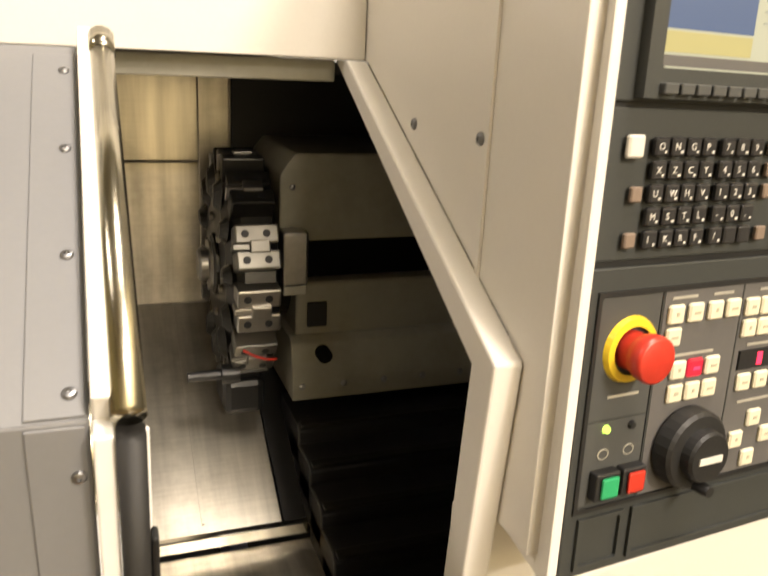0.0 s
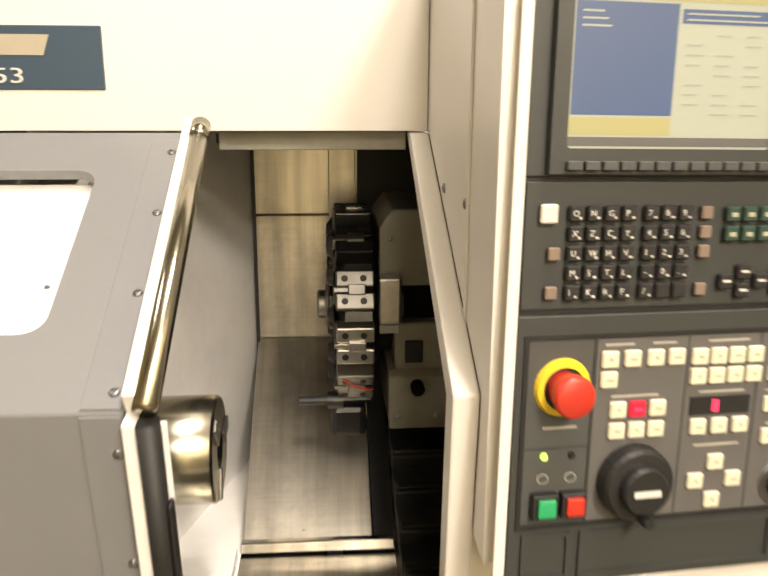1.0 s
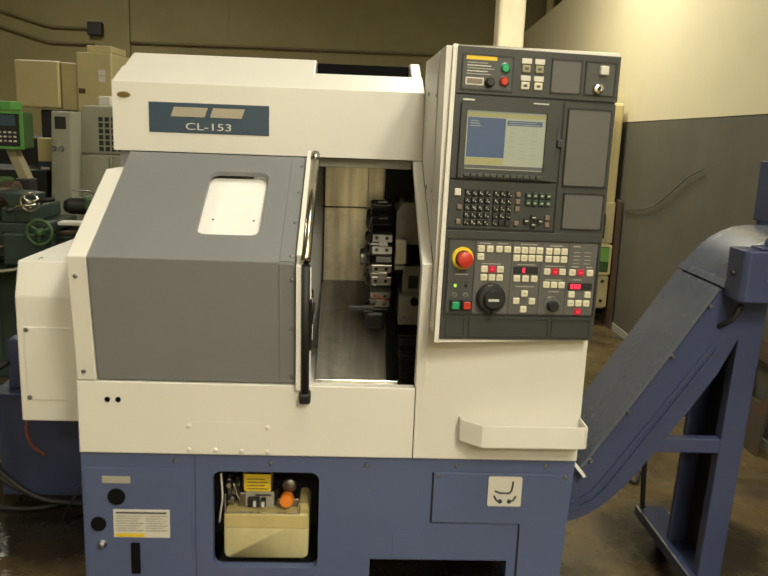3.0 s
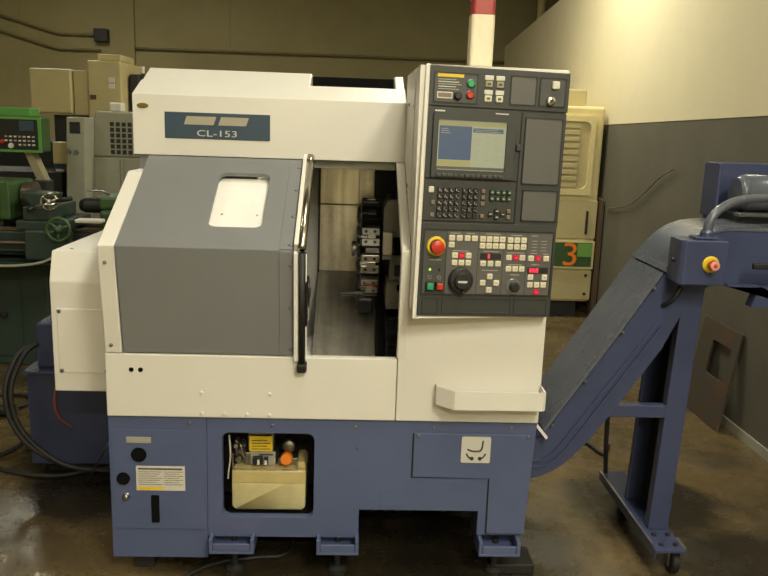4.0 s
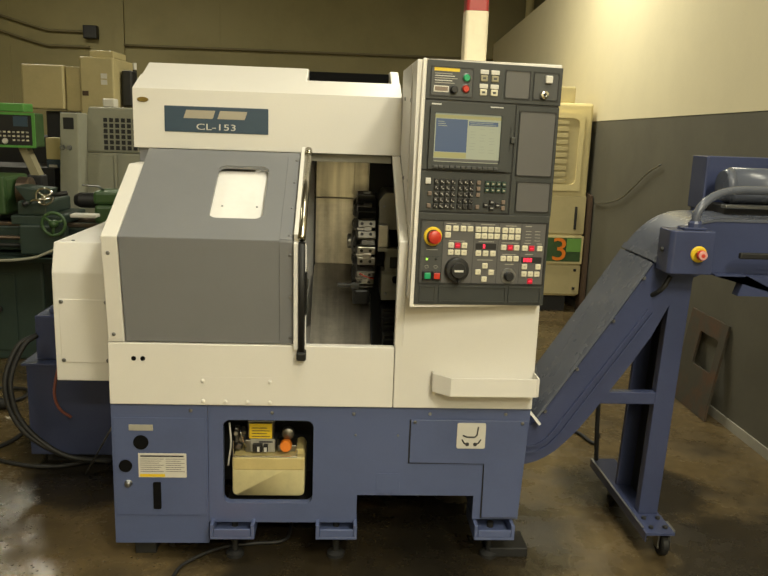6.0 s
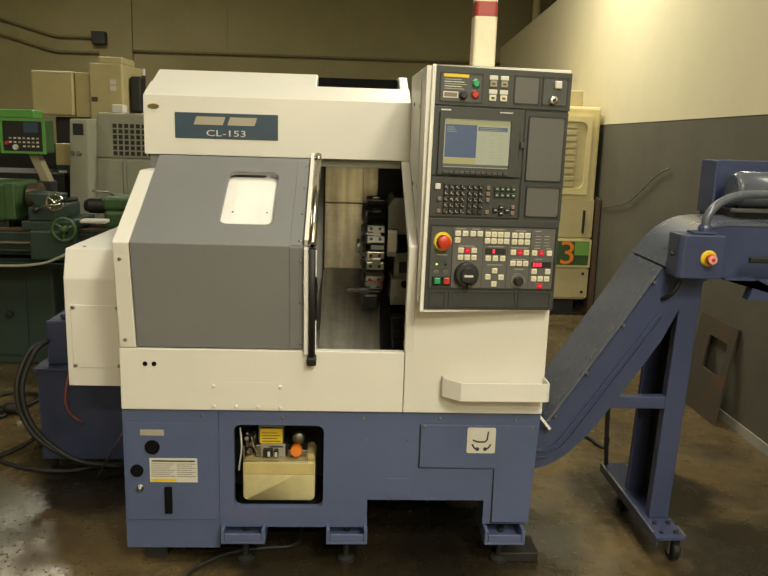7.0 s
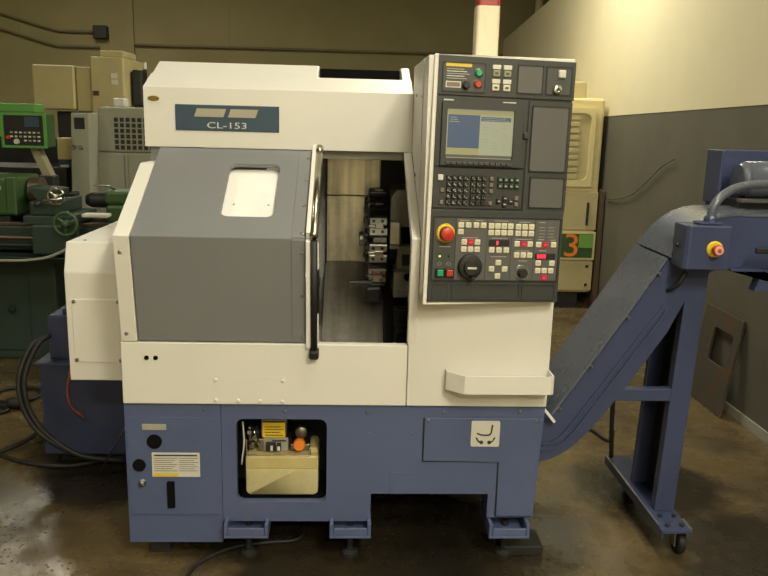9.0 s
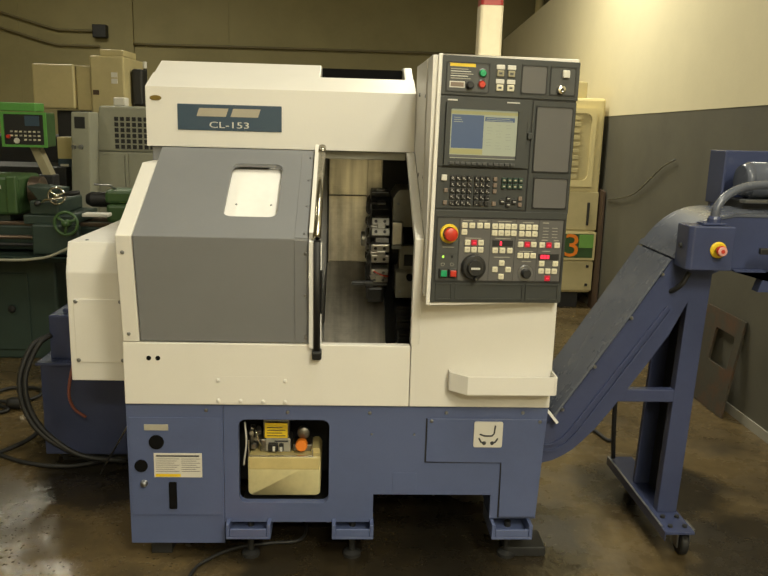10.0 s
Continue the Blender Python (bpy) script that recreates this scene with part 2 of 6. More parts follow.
WALL_DARK = material("dark_grey_wall_paint", (0.118, 0.112, 0.086), 0.6, grain=0.06, scale=60, stain=0.15, stain_scale=1.3, bump=0.1)
WALL_BACK = material("tan_panel_wall", (0.26, 0.225, 0.105), 0.7, grain=0.06, scale=60, stain=0.15, stain_scale=1.0, bump=0.1)
GAP_BROWN = material("brown_timber_boarding", (0.075, 0.045, 0.025), 0.7, grain=0.2, scale=20, stretch=(8, 8, 1), stain=0.2)
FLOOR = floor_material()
SCREEN_BODY = glow("screen_pale_green", (0.52, 0.53, 0.36), 0.38)
SCREEN_BLUE = glow("screen_blue", (0.11, 0.16, 0.26), 0.34)
SCREEN_YELLOW = glow("screen_yellow", (0.55, 0.50, 0.20), 0.34)
SCREEN_INK = glow("screen_grey_print", (0.42, 0.44, 0.32), 0.36)
KEY_INK = material("faded_key_print", (0.40, 0.37, 0.27), 0.5, grain=0.03)
LED_RED = glow("red_display_glow", (1.0, 0.03, 0.06), 1.6)
LED_DIM = glow("red_key_glow", (0.75, 0.03, 0.05), 0.42)
LED_GREEN = glow("green_indicator_glow", (0.55, 0.9, 0.1), 1.0)


# ---------------------------------------------------------------- building helpers
def part(name, bm, mat, parent=None, label="", smooth=False):
    me = bpy.data.meshes.new(name)
    bmesh.ops.recalc_face_normals(bm, faces=bm.faces)
    bm.to_mesh(me)
    bm.free()
    for p in me.polygons:
        p.use_smooth = smooth
    me.materials.append(mat)
    ob = new(name, me)
    if parent:
        ob.parent = parent
    if label:
        ob["label"] = label
    return ob


def share(name, me, m, parent, label=""):
    ob = new(name, me)
    ob.parent = parent
    ob.matrix_basis = m
    if label:
        ob["label"] = label
    return ob


def thing(name, label, category, group="", at=(0, 0, 0)):
    ob = new(name)
    ob.location = at
    ob.empty_display_size = 0.1
    return tagged(ob, label, category, group)


def box(bm, x0, y0, z0, x1, y1, z1, bevel=0.0, m=None, segs=2):
    made = bmesh.ops.create_cube(bm, size=1.0)["verts"]
    bmesh.ops.transform(bm, matrix=Matrix.Translation(((x0 + x1) / 2, (y0 + y1) / 2, (z0 + z1) / 2)) @ Matrix.Diagonal((abs(x1 - x0), abs(y1 - y0), abs(z1 - z0), 1)), verts=made)
    if bevel:
        edges = {e for v in made for e in v.link_edges}
        made = list({v for f in bmesh.ops.bevel(bm, geom=list(edges), offset=bevel, segments=segs, affect="EDGES", profile=0.5)["faces"] for v in f.verts} | {v for v in made if v.is_valid})
    if m:
        bmesh.ops.transform(bm, matrix=m, verts=made)
    return made


def boxes(*rows, bevel=0.003):
    bm = bmesh.new()
    for r in rows:
        box(bm, *r, bevel=bevel)
    return bm


def prism(bm, pts, axis, a, b, bevel=0.0):
    """A flat outline drawn out along an axis from a to b. The outline's pairs are the other two axes in order."""
    def put(p, q, s):
        return {"x": (s, p, q), "y": (p, s, q), "z": (p, q, s)}[axis]
    lo = [bm.verts.new(put(p, q, a)) for p, q in pts]
    hi = [bm.verts.new(put(p, q, b)) for p, q in pts]
    n = len(pts)
    faces = [bm.faces.new(lo), bm.faces.new(hi[::-1])]
    for i in range(n):
        faces.append(bm.faces.new((lo[i], hi[i], hi[(i + 1) % n], lo[(i + 1) % n])))
    if bevel:
        bmesh.ops.bevel(bm, geom=list({e for f in faces for e in f.edges}), offset=bevel, segments=2, affect="EDGES", profile=0.5)
    return bm


def prism_bm(*args, **kw):
    return prism(bmesh.new(), *args, **kw)


def cyl(bm, p0, p1, r0, r1=None, segs=24, cap=True):
    p0, p1 = Vector(p0), Vector(p1)
    r1 = r0 if r1 is None else r1
    m = Matrix.Translation((p0 + p1) / 2) @ (p1 - p0).to_track_quat("Z", "Y").to_matrix().to_4x4()
    return bmesh.ops.create_cone(bm, cap_ends=cap, segments=segs, radius1=r0, radius2=r1, depth=(p1 - p0).length, matrix=m)["verts"]


def turned(profile, m=None, segs=28):
    """A turned body: rows of (radius, height) round the z axis."""
    bm = bmesh.new()
    rings = []
    for r, h in profile:
        if r < 1e-5:
            rings.append([bm.verts.new((0, 0, h))])
        else:
            rings.append([bm.verts.new((r * math.cos(2 * math.pi * i / segs), r * math.sin(2 * math.pi * i / segs), h)) for i in range(segs)])
    for a, b in zip(rings, rings[1:]):
        for i in range(segs):
            j = (i + 1) % segs
            if len(a) == 1:
                bm.faces.new((a[0], b[i], b[j]))
            elif len(b) == 1:
                bm.faces.new((a[i], a[j], b[0]))
            else:
                bm.faces.new((a[i], a[j], b[j], b[i]))
    if m:
        bm.transform(m)
    return bm


def hose(name, pts, r, mat, parent=None, label="", segs=10):
    """A round bent bar or cable through points, as one mesh."""
    pts = [Vector(p) for p in pts]
    fine = []
    ext = [2 * pts[0] - pts[1]] + pts + [2 * pts[-1] - pts[-2]]
    for i in range(1, len(ext) - 2):
        a, b, c, d = ext[i - 1:i + 3]
        for k in range(6):
            t = k / 6
            fine.append(0.5 * (2 * b + (c - a) * t + (2 * a - 5 * b + 4 * c - d) * t * t + (3 * b - a - 3 * c + d) * t ** 3))
    fine.append(pts[-1])
    return bar(name, fine, r, mat, parent, label, segs)


def bar(name, pts, r, mat, parent=None, label="", segs=12):
    bm = bmesh.new()
    rings = []
    pts = [Vector(p) for p in pts]
    side = None
    for i, p in enumerate(pts):
        d = (pts[min(i + 1, len(pts) - 1)] - pts[max(i - 1, 0)]).normalized()
        if side is None:
            side = d.orthogonal().normalized()
        side = (side - d * side.dot(d)).normalized()
        up = d.cross(side)
        rings.append([bm.verts.new(p + r * (math.cos(2 * math.pi * k / segs) * side + math.sin(2 * math.pi * k / segs) * up)) for k in range(segs)])
    for a, b in zip(rings, rings[1:]):
        for k in range(segs):
            bm.faces.new((a[k], a[(k + 1) % segs], b[(k + 1) % segs], b[k]))
    bm.faces.new(rings[0][::-1])
    bm.faces.new(rings[-1])
    return part(name, bm, mat, parent, label, smooth=True)


def plate_hole(bm, x0, z0, x1, z1, a0, b0, a1, b1, r, th, k=5, m=None):
    """A plate in the x-z plane, from y = 0 to y = th, with a rounded opening through it."""
    inner, outer = [], []
    for cx, cz, ox, oz, start in ((a1 - r, b1 - r, x1, z1, 0), (a0 + r, b1 - r, x0, z1, 90), (a0 + r, b0 + r, x0, z0, 180), (a1 - r, b0 + r, x1, z0, 270)):
        for i in range(k + 1):
            a = radians(start + 90 * i / k)
            inner.append((cx + r * math.cos(a), cz + r * math.sin(a)))
            outer.append((ox, oz))
    n = len(inner)
    rows = {}
    made = []

    def vert(p, y):
        key = (round(p[0], 5), round(p[1], 5), y)
        if key not in rows:
            rows[key] = bm.verts.new((p[0], y, p[1]))
            made.append(rows[key])
        return rows[key]

    def face(*vs):
        us = []
        for v in vs:
            if v not in us:
                us.append(v)
        if len(us) > 2:
            bm.faces.new(us)

    for i in range(n):
        j = (i + 1) % n
        for y in (0.0, th):
            face(vert(inner[i], y), vert(inner[j], y), vert(outer[j], y), vert(outer[i], y))
        face(vert(inner[i], 0.0), vert(inner[j], 0.0), vert(inner[j], th), vert(inner[i], th))
        face(vert(outer[i], 0.0), vert(outer[j], 0.0), vert(outer[j], th), vert(outer[i], th))
    if m:
        bmesh.ops.transform(bm, matrix=m, verts=made)
    return bm


def rounded(x0, z0, x1, z1, r, k=5):
    pts = []
    for cx, cz, start in ((x1 - r, z1 - r, 0), (x0 + r, z1 - r, 90), (x0 + r, z0 + r, 180), (x1 - r, z0 + r, 270)):
        for i in range(k + 1):
            a = radians(start + 90 * i / k)
            pts.append((cx + r * math.cos(a), cz + r * math.sin(a)))
    return pts


def lettering(name, text, size, m, mat, parent, width=None, shear=0.0, depth=0.0012, label=""):
    """Raised letters as a mesh, in the x-y plane of m, starting at its origin."""
    cu = bpy.data.curves.new("letters", "FONT")
    cu.body, cu.size, cu.extrude, cu.shear, cu.resolution_u = text, size, depth, shear, 3
    ob = bpy.data.objects.new("letters", cu)
    me = bpy.data.meshes.new_from_object(ob)
    bpy.data.objects.remove(ob)
    xs = [v.co.x for v in me.vertices]
    k = width / (max(xs) - min(xs)) if width else 1.0
    for v in me.vertices:
        v.co.x = (v.co.x - min(xs)) * k
    me.materials.clear()
    me.materials.append(mat)
    out = new(name, me)
    out.parent = parent
    out.matrix_basis = m
    if label:
        out["label"] = label
    return out


SCREW_MESH = None


def screw(parent, at, normal, r=0.006):
    """A domed screw head, on one shared mesh."""
    global SCREW_MESH
    if SCREW_MESH is None:
        ob = part("screw", turned([(1.0, 0.0), (1.0, 0.25), (0.8, 0.5), (0.35, 0.6), (0.3, 0.35), (0.0, 0.35)], segs=12), SCREW, smooth=False)
        SCREW_MESH = ob.data
        bpy.data.objects.remove(ob)
    m = Matrix.Translation(at) @ Vector(normal).to_track_quat("Z", "Y").to_matrix().to_4x4() @ Matrix.Diagonal((r, r, r, 1))
    return share("screw", SCREW_MESH, m, parent)


# ---------------------------------------------------------------- the room
def structure(name, bm, mat, label):
    return tagged(part(name, bm, mat), label, name.split("_")[0], kind="structure")


XL, XR, YF, YB, TOP = -4.2, 2.70, -6.2, 8.2, 4.2
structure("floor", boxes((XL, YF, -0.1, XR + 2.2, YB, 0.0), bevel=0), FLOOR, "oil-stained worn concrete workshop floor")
structure("wall_back", boxes((XL, YB, 0, XR + 2.2, YB + 0.15, TOP), bevel=0), WALL_BACK, "dim tan panelled back wall with conduits")
structure("wall_left", boxes((XL - 0.15, YF, 0, XL, YB, TOP), bevel=0), WALL_BACK, "plain tan workshop side wall")
# Unseen wall that closes the room and gives the steel sheets a bright reflection.
structure("wall_front", boxes((XL, YF - 0.15, 0, XR + 2.2, YF, TOP), bevel=0), WALL_CREAM, "plain cream wall behind the camera, unseen and added to reflect light")
PAINT_Z = 1.54
structure("wall_right_lower", prism_bm([(YF, 0), (YB, 0), (YB, PAINT_Z - 0.10), (YF, PAINT_Z + 0.17)], "x", XR, XR + 0.13), WALL_DARK, "dark grey painted lower part of partition wall")
structure("wall_right_upper", prism_bm([(YF, PAINT_Z + 0.17), (YB, PAINT_Z - 0.10), (YB, 2.52), (YF, 3.47)], "x", XR - 0.003, XR + 0.13), WALL_CREAM, "cream painted upper part of partition wall")
structure("wall_beyond", boxes((XR + 2.2, YF, 0, XR + 2.3, YB, TOP), bevel=0), GAP_BROWN, "brown timber boarding beyond the partition")
structure("ceiling", boxes((XL, YF, TOP, XR + 2.2, YB, TOP + 0.1), bevel=0), WALL_BACK, "dim tan workshop ceiling")

# ---------------------------------------------------------------- the CNC lathe
lathe = thing("cnc_lathe", "ivory, grey and blue CNC turning lathe with its sliding door open", "cnc lathe")

# blue base with legs, a window for the oiler and a cut-out for the chip pan
for row in ((-0.002, 0.012, 0.061, 0.303, 0.04, 0.548), (-0.002, 0.042, 0.061, 0.025, 1.2, 0.548),
            (1.31, 0.042, 0.165, 1.335, 1.2, 0.548), (0.037, 1.175, 0.12, 1.308, 1.2, 0.548), (0.76, 0.042, 0.145, 0.79, 0.9, 0.548), (1.18, 0.042, 0.165, 1.2, 0.9, 0.548)):
    part("base_panel", boxes(row, bevel=0.0012), BLUE, lathe, "blue painted sheet steel base")
wb = plate_hole(bmesh.new(), 0.3045, 0.138, 0.79, 0.548, 0.351, 0.206, 0.643, 0.497, 0.024, 0.028, m=Matrix.Translation((0, 0.012, 0)))
prism(wb, [(0.79, 0.238), (1.18, 0.238), (1.18, 0.153), (1.335, 0.153), (1.352, 0.548), (0.79, 0.548)], "y", 0.012, 0.04)
part("window_panel", wb, BLUE, lathe)
part("inner_pan", boxes((0.04, 0.3, 0.15, 0.755, 1.17, 0.5), (0.795, 0.25, 0.262, 1.175, 1.17, 0.5), (0.355, 0.045, 0.17, 0.755, 0.29, 0.19), bevel=0.002), DARK_INSIDE, lathe, "inside of the base, its shade given as near-black")
sd = part("service_door", boxes((0.006, 0.0085, 0.164, 0.297, 0.0115, 0.502), bevel=0.001), BLUE, lathe)
# Offset dark plate that paints the shading along the cover's thick edge.
part("cover_edge_shade", prism_bm([(0.955, 0.506), (0.955, 0.354), (1.206, 0.354), (1.206, 0.158), (1.331, 0.158), (1.345, 0.506)], "y", 0.0085, 0.0115), DARK_INSIDE, lathe)
part("access_cover", prism_bm([(0.959, 0.508), (0.959, 0.358), (1.21, 0.358), (1.21, 0.162), (1.333, 0.162), (1.347, 0.508)], "y", 0.004, 0.0084, bevel=0.0015), BLUE, lathe, "stepped blue cover plate with a dark edge")
for x, z, r in ((0.091, 0.419, 0.024), (0.04, 0.337, 0.021)):
    bm = bmesh.new()
    cyl(bm, (x, 0.0045, z), (x, 0.009, z), r, segs=28)
    part("sight_hole", bm, HOLE_SHADE, lathe, "round black opening")
part("slot", prism_bm(rounded(0.126, 0.187, 0.151, 0.281, 0.004), "y", 0.0045, 0.009), HOLE_SHADE, lathe, "upright black slot")
part("lock", turned([(0.0, 0.012), (0.008, 0.012), (0.010, 0.009), (0.0105, 0.002), (0.013, 0.0)], pose(0.047, 0.0085, 0.275, 90)), SCREW, lathe, "round chrome lock", smooth=True)
part("name_tag", boxes((0.054, 0.006, 0.459, 0.13, 0.0085, 0.479), bevel=0.0005), CAST, lathe, "small pale metal tag")
st = part("instruction_sticker", boxes((0.081, 0.0065, 0.298, 0.234, 0.0085, 0.381), bevel=0), PAPER, lathe, "white sticker with rows of fine print")
part("print_heading", boxes((0.088, 0.0058, 0.3695, 0.226, 0.0065, 0.3745), bevel=0), INK, st)
for i in range(7):
    z = 0.362 - i * 0.0072
    part("print_line", boxes((0.087, 0.0058, z - 0.0007, 0.162 - 0.008 * (i % 3), 0.0065, z + 0.0007), bevel=0), PANEL_GREY, st)
    part("print_line", boxes((0.168, 0.0058, z - 0.0007, 0.228 - 0.012 * (i % 2), 0.0065, z + 0.0007), bevel=0), PANEL_GREY, st)
part("yellow_band", boxes((0.085, 0.0058, 0.300, 0.165, 0.0065, 0.310), bevel=0), YELLOW, st)
icon = part("warning_plate", prism_bm(rounded(1.111, 0.412, 1.205, 0.50, 0.006), "y", 0.0, 0.004), PAPER, lathe, "white plate with a black lifting pictogram")
bm = bmesh.new()
for a, b in (((1.130, 0.458), (1.146, 0.452)), ((1.146, 0.452), (1.170, 0.452)), ((1.170, 0.452), (1.177, 0.460)), ((1.177, 0.460), (1.180, 0.488)),
             ((1.128, 0.444), (1.136, 0.430)), ((1.136, 0.430), (1.144, 0.428)), ((1.190, 0.444), (1.182, 0.430)), ((1.182, 0.430), (1.174, 0.428))):
    cyl(bm, (a[0], -0.0006, a[1]), (b[0], -0.0006, b[1]), 0.0026, segs=8)
for x in (1.146, 1.172):
    cyl(bm, (x, -0.0012, 0.427), (x, 0.0, 0.427), 0.0065, segs=14)
part("pictogram", bm, INK, icon)
for x, z in ((0.25, 0.527), (0.509, 0.523), (0.772, 0.523), (1.02, 0.526), (1.27, 0.528)):
    screw(lathe, (x, 0.012, z), (0, -1, 0), 0.006)
for x, z in ((0.78, 0.45), (0.918, 0.45), (0.859, 0.309), (0.922, 0.310), (0.859, 0.254), (0.924, 0.254)):
    screw(lathe, (x, 0.012, z), (0, -1, 0), 0.004)
for x, z in ((0.972, 0.50), (1.326, 0.50)):
    screw(lathe, (x, 0.004, z), (0, -1, 0), 0.006)
part("leg_cover", boxes((0.852, 0.0095, 0.248, 0.93, 0.0115, 0.316), bevel=0.0005), BLUE, lathe)
# levelling feet under blue brackets
for x0, x1 in ((0.312, 0.456), (0.656, 0.792), (1.183, 1.319)):
    foot = part("foot_bracket", boxes((x0, -0.03, 0.098, x1, 0.14, 0.108), (x0, -0.03, 0.108, x0 + 0.012, 0.14, 0.15), (x1 - 0.012, -0.03, 0.108, x1, 0.14, 0.15), (x0 + 0.013, 0.1, 0.108, x1 - 0.013, 0.112, 0.15), (x0 + 0.013, -0.03, 0.108, x1 - 0.013, -0.022, 0.134), bevel=0.002), BLUE, lathe)
    xc = (x0 + x1) / 2
    part("levelling_foot", turned([(0.0, 0.0), (0.03, 0.0), (0.03, 0.012), (0.016, 0.02), (0.011, 0.02), (0.011, 0.125), (0.0, 0.125)], Matrix.Translation((xc, 0.045, 0))), DARK_INSIDE, foot, "black screw foot", smooth=False)
part("support_block", boxes((1.25, 0.03, 0.0, 1.385, 0.15, 0.035), bevel=0.004), DARK_INSIDE, lathe, "dark steel block under a foot")
part("foot_block", boxes((0.05, 0.05, 0.0, 0.12, 0.12, 0.07), bevel=0.004), DARK_INSIDE, lathe)
part("foot_block", boxes((0.2, 0.6, 0.0, 0.3, 0.7, 0.15), bevel=0.004), DARK_INSIDE, lathe)

# oiler behind the window
tank = part("oil_tank", prism_bm(rounded(0.376, 0.215, 0.614, 0.352, 0.014), "y", 0.05, 0.2, bevel=0.004), AMBER_TANK, lathe, "yellowed translucent plastic oil tank", smooth=True)
pump = part("oil_pump", boxes((0.412, 0.085, 0.368, 0.585, 0.16, 0.372), (0.412, 0.085, 0.375, 0.515, 0.16, 0.42), (0.42, 0.1, 0.42, 0.507, 0.16, 0.482), bevel=0.004), TOOL_STEEL, lathe, "small metal oil pump")
part("tank_top", boxes((0.3752, 0.0488, 0.304, 0.6148, 0.2, 0.3528), bevel=0.006), OIL_TANK, tank, "darker yellow upper half above the oil")
part("filler_neck", prism_bm(rounded(0.582, 0.345, 0.611, 0.37, 0.009), "y", 0.08, 0.18, bevel=0.004), OIL_TANK, tank)
part("drip_rim", boxes((0.377, 0.05, 0.372, 0.59, 0.056, 0.377), (0.377, 0.056, 0.372, 0.59, 0.2, 0.374), (0.377, 0.05, 0.377, 0.381, 0.056, 0.43), (0.586, 0.05, 0.377, 0.59, 0.056, 0.40), bevel=0.001), CHROME, pump, "bright folded drip rim")
part("rating_plate", boxes((0.432, 0.083, 0.378, 0.512, 0.0845, 0.425), bevel=0.0005), CAST, pump, "pale pump plate")
part("white_print", boxes((0.455, 0.0665, 0.385, 0.463, 0.0695, 0.402), (0.478, 0.0665, 0.385, 0.487, 0.0695, 0.40), bevel=0), KEY_MARK, pump)
part("white_print", boxes((0.46, 0.081, 0.412, 0.505, 0.0827, 0.417), bevel=0), INK, pump)
part("caution_label", boxes((0.428, 0.08, 0.427, 0.503, 0.0835, 0.479), bevel=0.0005), YELLOW, pump, "yellow caution label with fine print")
for i in range(4):
    part("print_line", boxes((0.436, 0.0785, 0.434 + i * 0.0098, 0.496 - 0.01 * (i % 2), 0.0798, 0.4362 + i * 0.0098), bevel=0), INK, pump)
part("motor_block", boxes((0.44, 0.07, 0.382, 0.472, 0.084, 0.41), (0.476, 0.07, 0.382, 0.49, 0.084, 0.408), bevel=0.002), BLACK, pump)
part("gauge", turned([(0.0, 0.02), (0.018, 0.02), (0.021, 0.016), (0.021, 0.0), (0.0, 0.0)], pose(0.556, 0.1, 0.444, 90)), TOOL_STEEL, pump, "round pressure gauge", smooth=True)
part("filler_cap", turned([(0.0, 0.03), (0.017, 0.03), (0.02, 0.024), (0.02, 0.0), (0.0, 0.0)], pose(0.55, 0.085, 0.405, 82)), ORANGE, pump, "orange filler cap")
part("cap_housing", boxes((0.52, 0.09, 0.376, 0.585, 0.16, 0.40), bevel=0.003), TOOL_STEEL, pump)
for k, (x, z, r) in enumerate(((0.385, 0.44, 0.010), (0.402, 0.425, 0.012), (0.392, 0.40, 0.013), (0.406, 0.455, 0.007))):
    part("valve_body", turned([(0.0, 0.03), (r * 0.7, 0.03), (r, 0.024), (r, 0.0), (0.0, 0.0)], pose(x, 0.105, z, 80 + 8 * k), segs=14), TOOL_STEEL, pump, smooth=False)
part("valve", boxes((0.378, 0.09, 0.39, 0.394, 0.12, 0.46), (0.398, 0.1, 0.4, 0.414, 0.13, 0.445), bevel=0.004), TOOL_STEEL, pump)
hose("oil_line", [(0.366, 0.06, 0.49), (0.37, 0.06, 0.42), (0.362, 0.07, 0.36), (0.358, 0.08, 0.33)], 0.003, PAPER, pump, "thin pale oil line")
hose("oil_line", [(0.385, 0.1, 0.46), (0.40, 0.07, 0.455), (0.41, 0.07, 0.42), (0.418, 0.085, 0.395)], 0.0028, CHROME, pump)
pump.location.z = -0.022

# ivory front panels
bm = boxes((0.0, 0.0, 0.55, 0.895, 0.03, 0.752), bevel=0.003)
part("front_panel", bm, WHITE, lathe)
part("front_panel", boxes((0.897, 0.0, 0.55, 1.352, 0.03, 0.93), bevel=0.003), WHITE, lathe)
part("side_panel", boxes((1.325, 0.032, 0.55, 1.352, 1.25, 1.0), bevel=0.002), WHITE, lathe)
part("rear_panel", boxes((0.0, 1.25, 0.55, 1.352, 1.28, 1.33), bevel=0.002), WHITE, lathe)
for x in (0.079, 0.107):
    bm = bmesh.new()
    cyl(bm, (x, -0.0015, 0.702), (x, 0.003, 0.702), 0.0075, segs=20)
    part("plug_hole", bm, HOLE_SHADE, lathe, "small round black hole")
cover = part("inspection_cover", boxes((0.285, -0.0006, 0.556, 0.512, -0.0001, 0.645), bevel=0), WHITE, lathe)
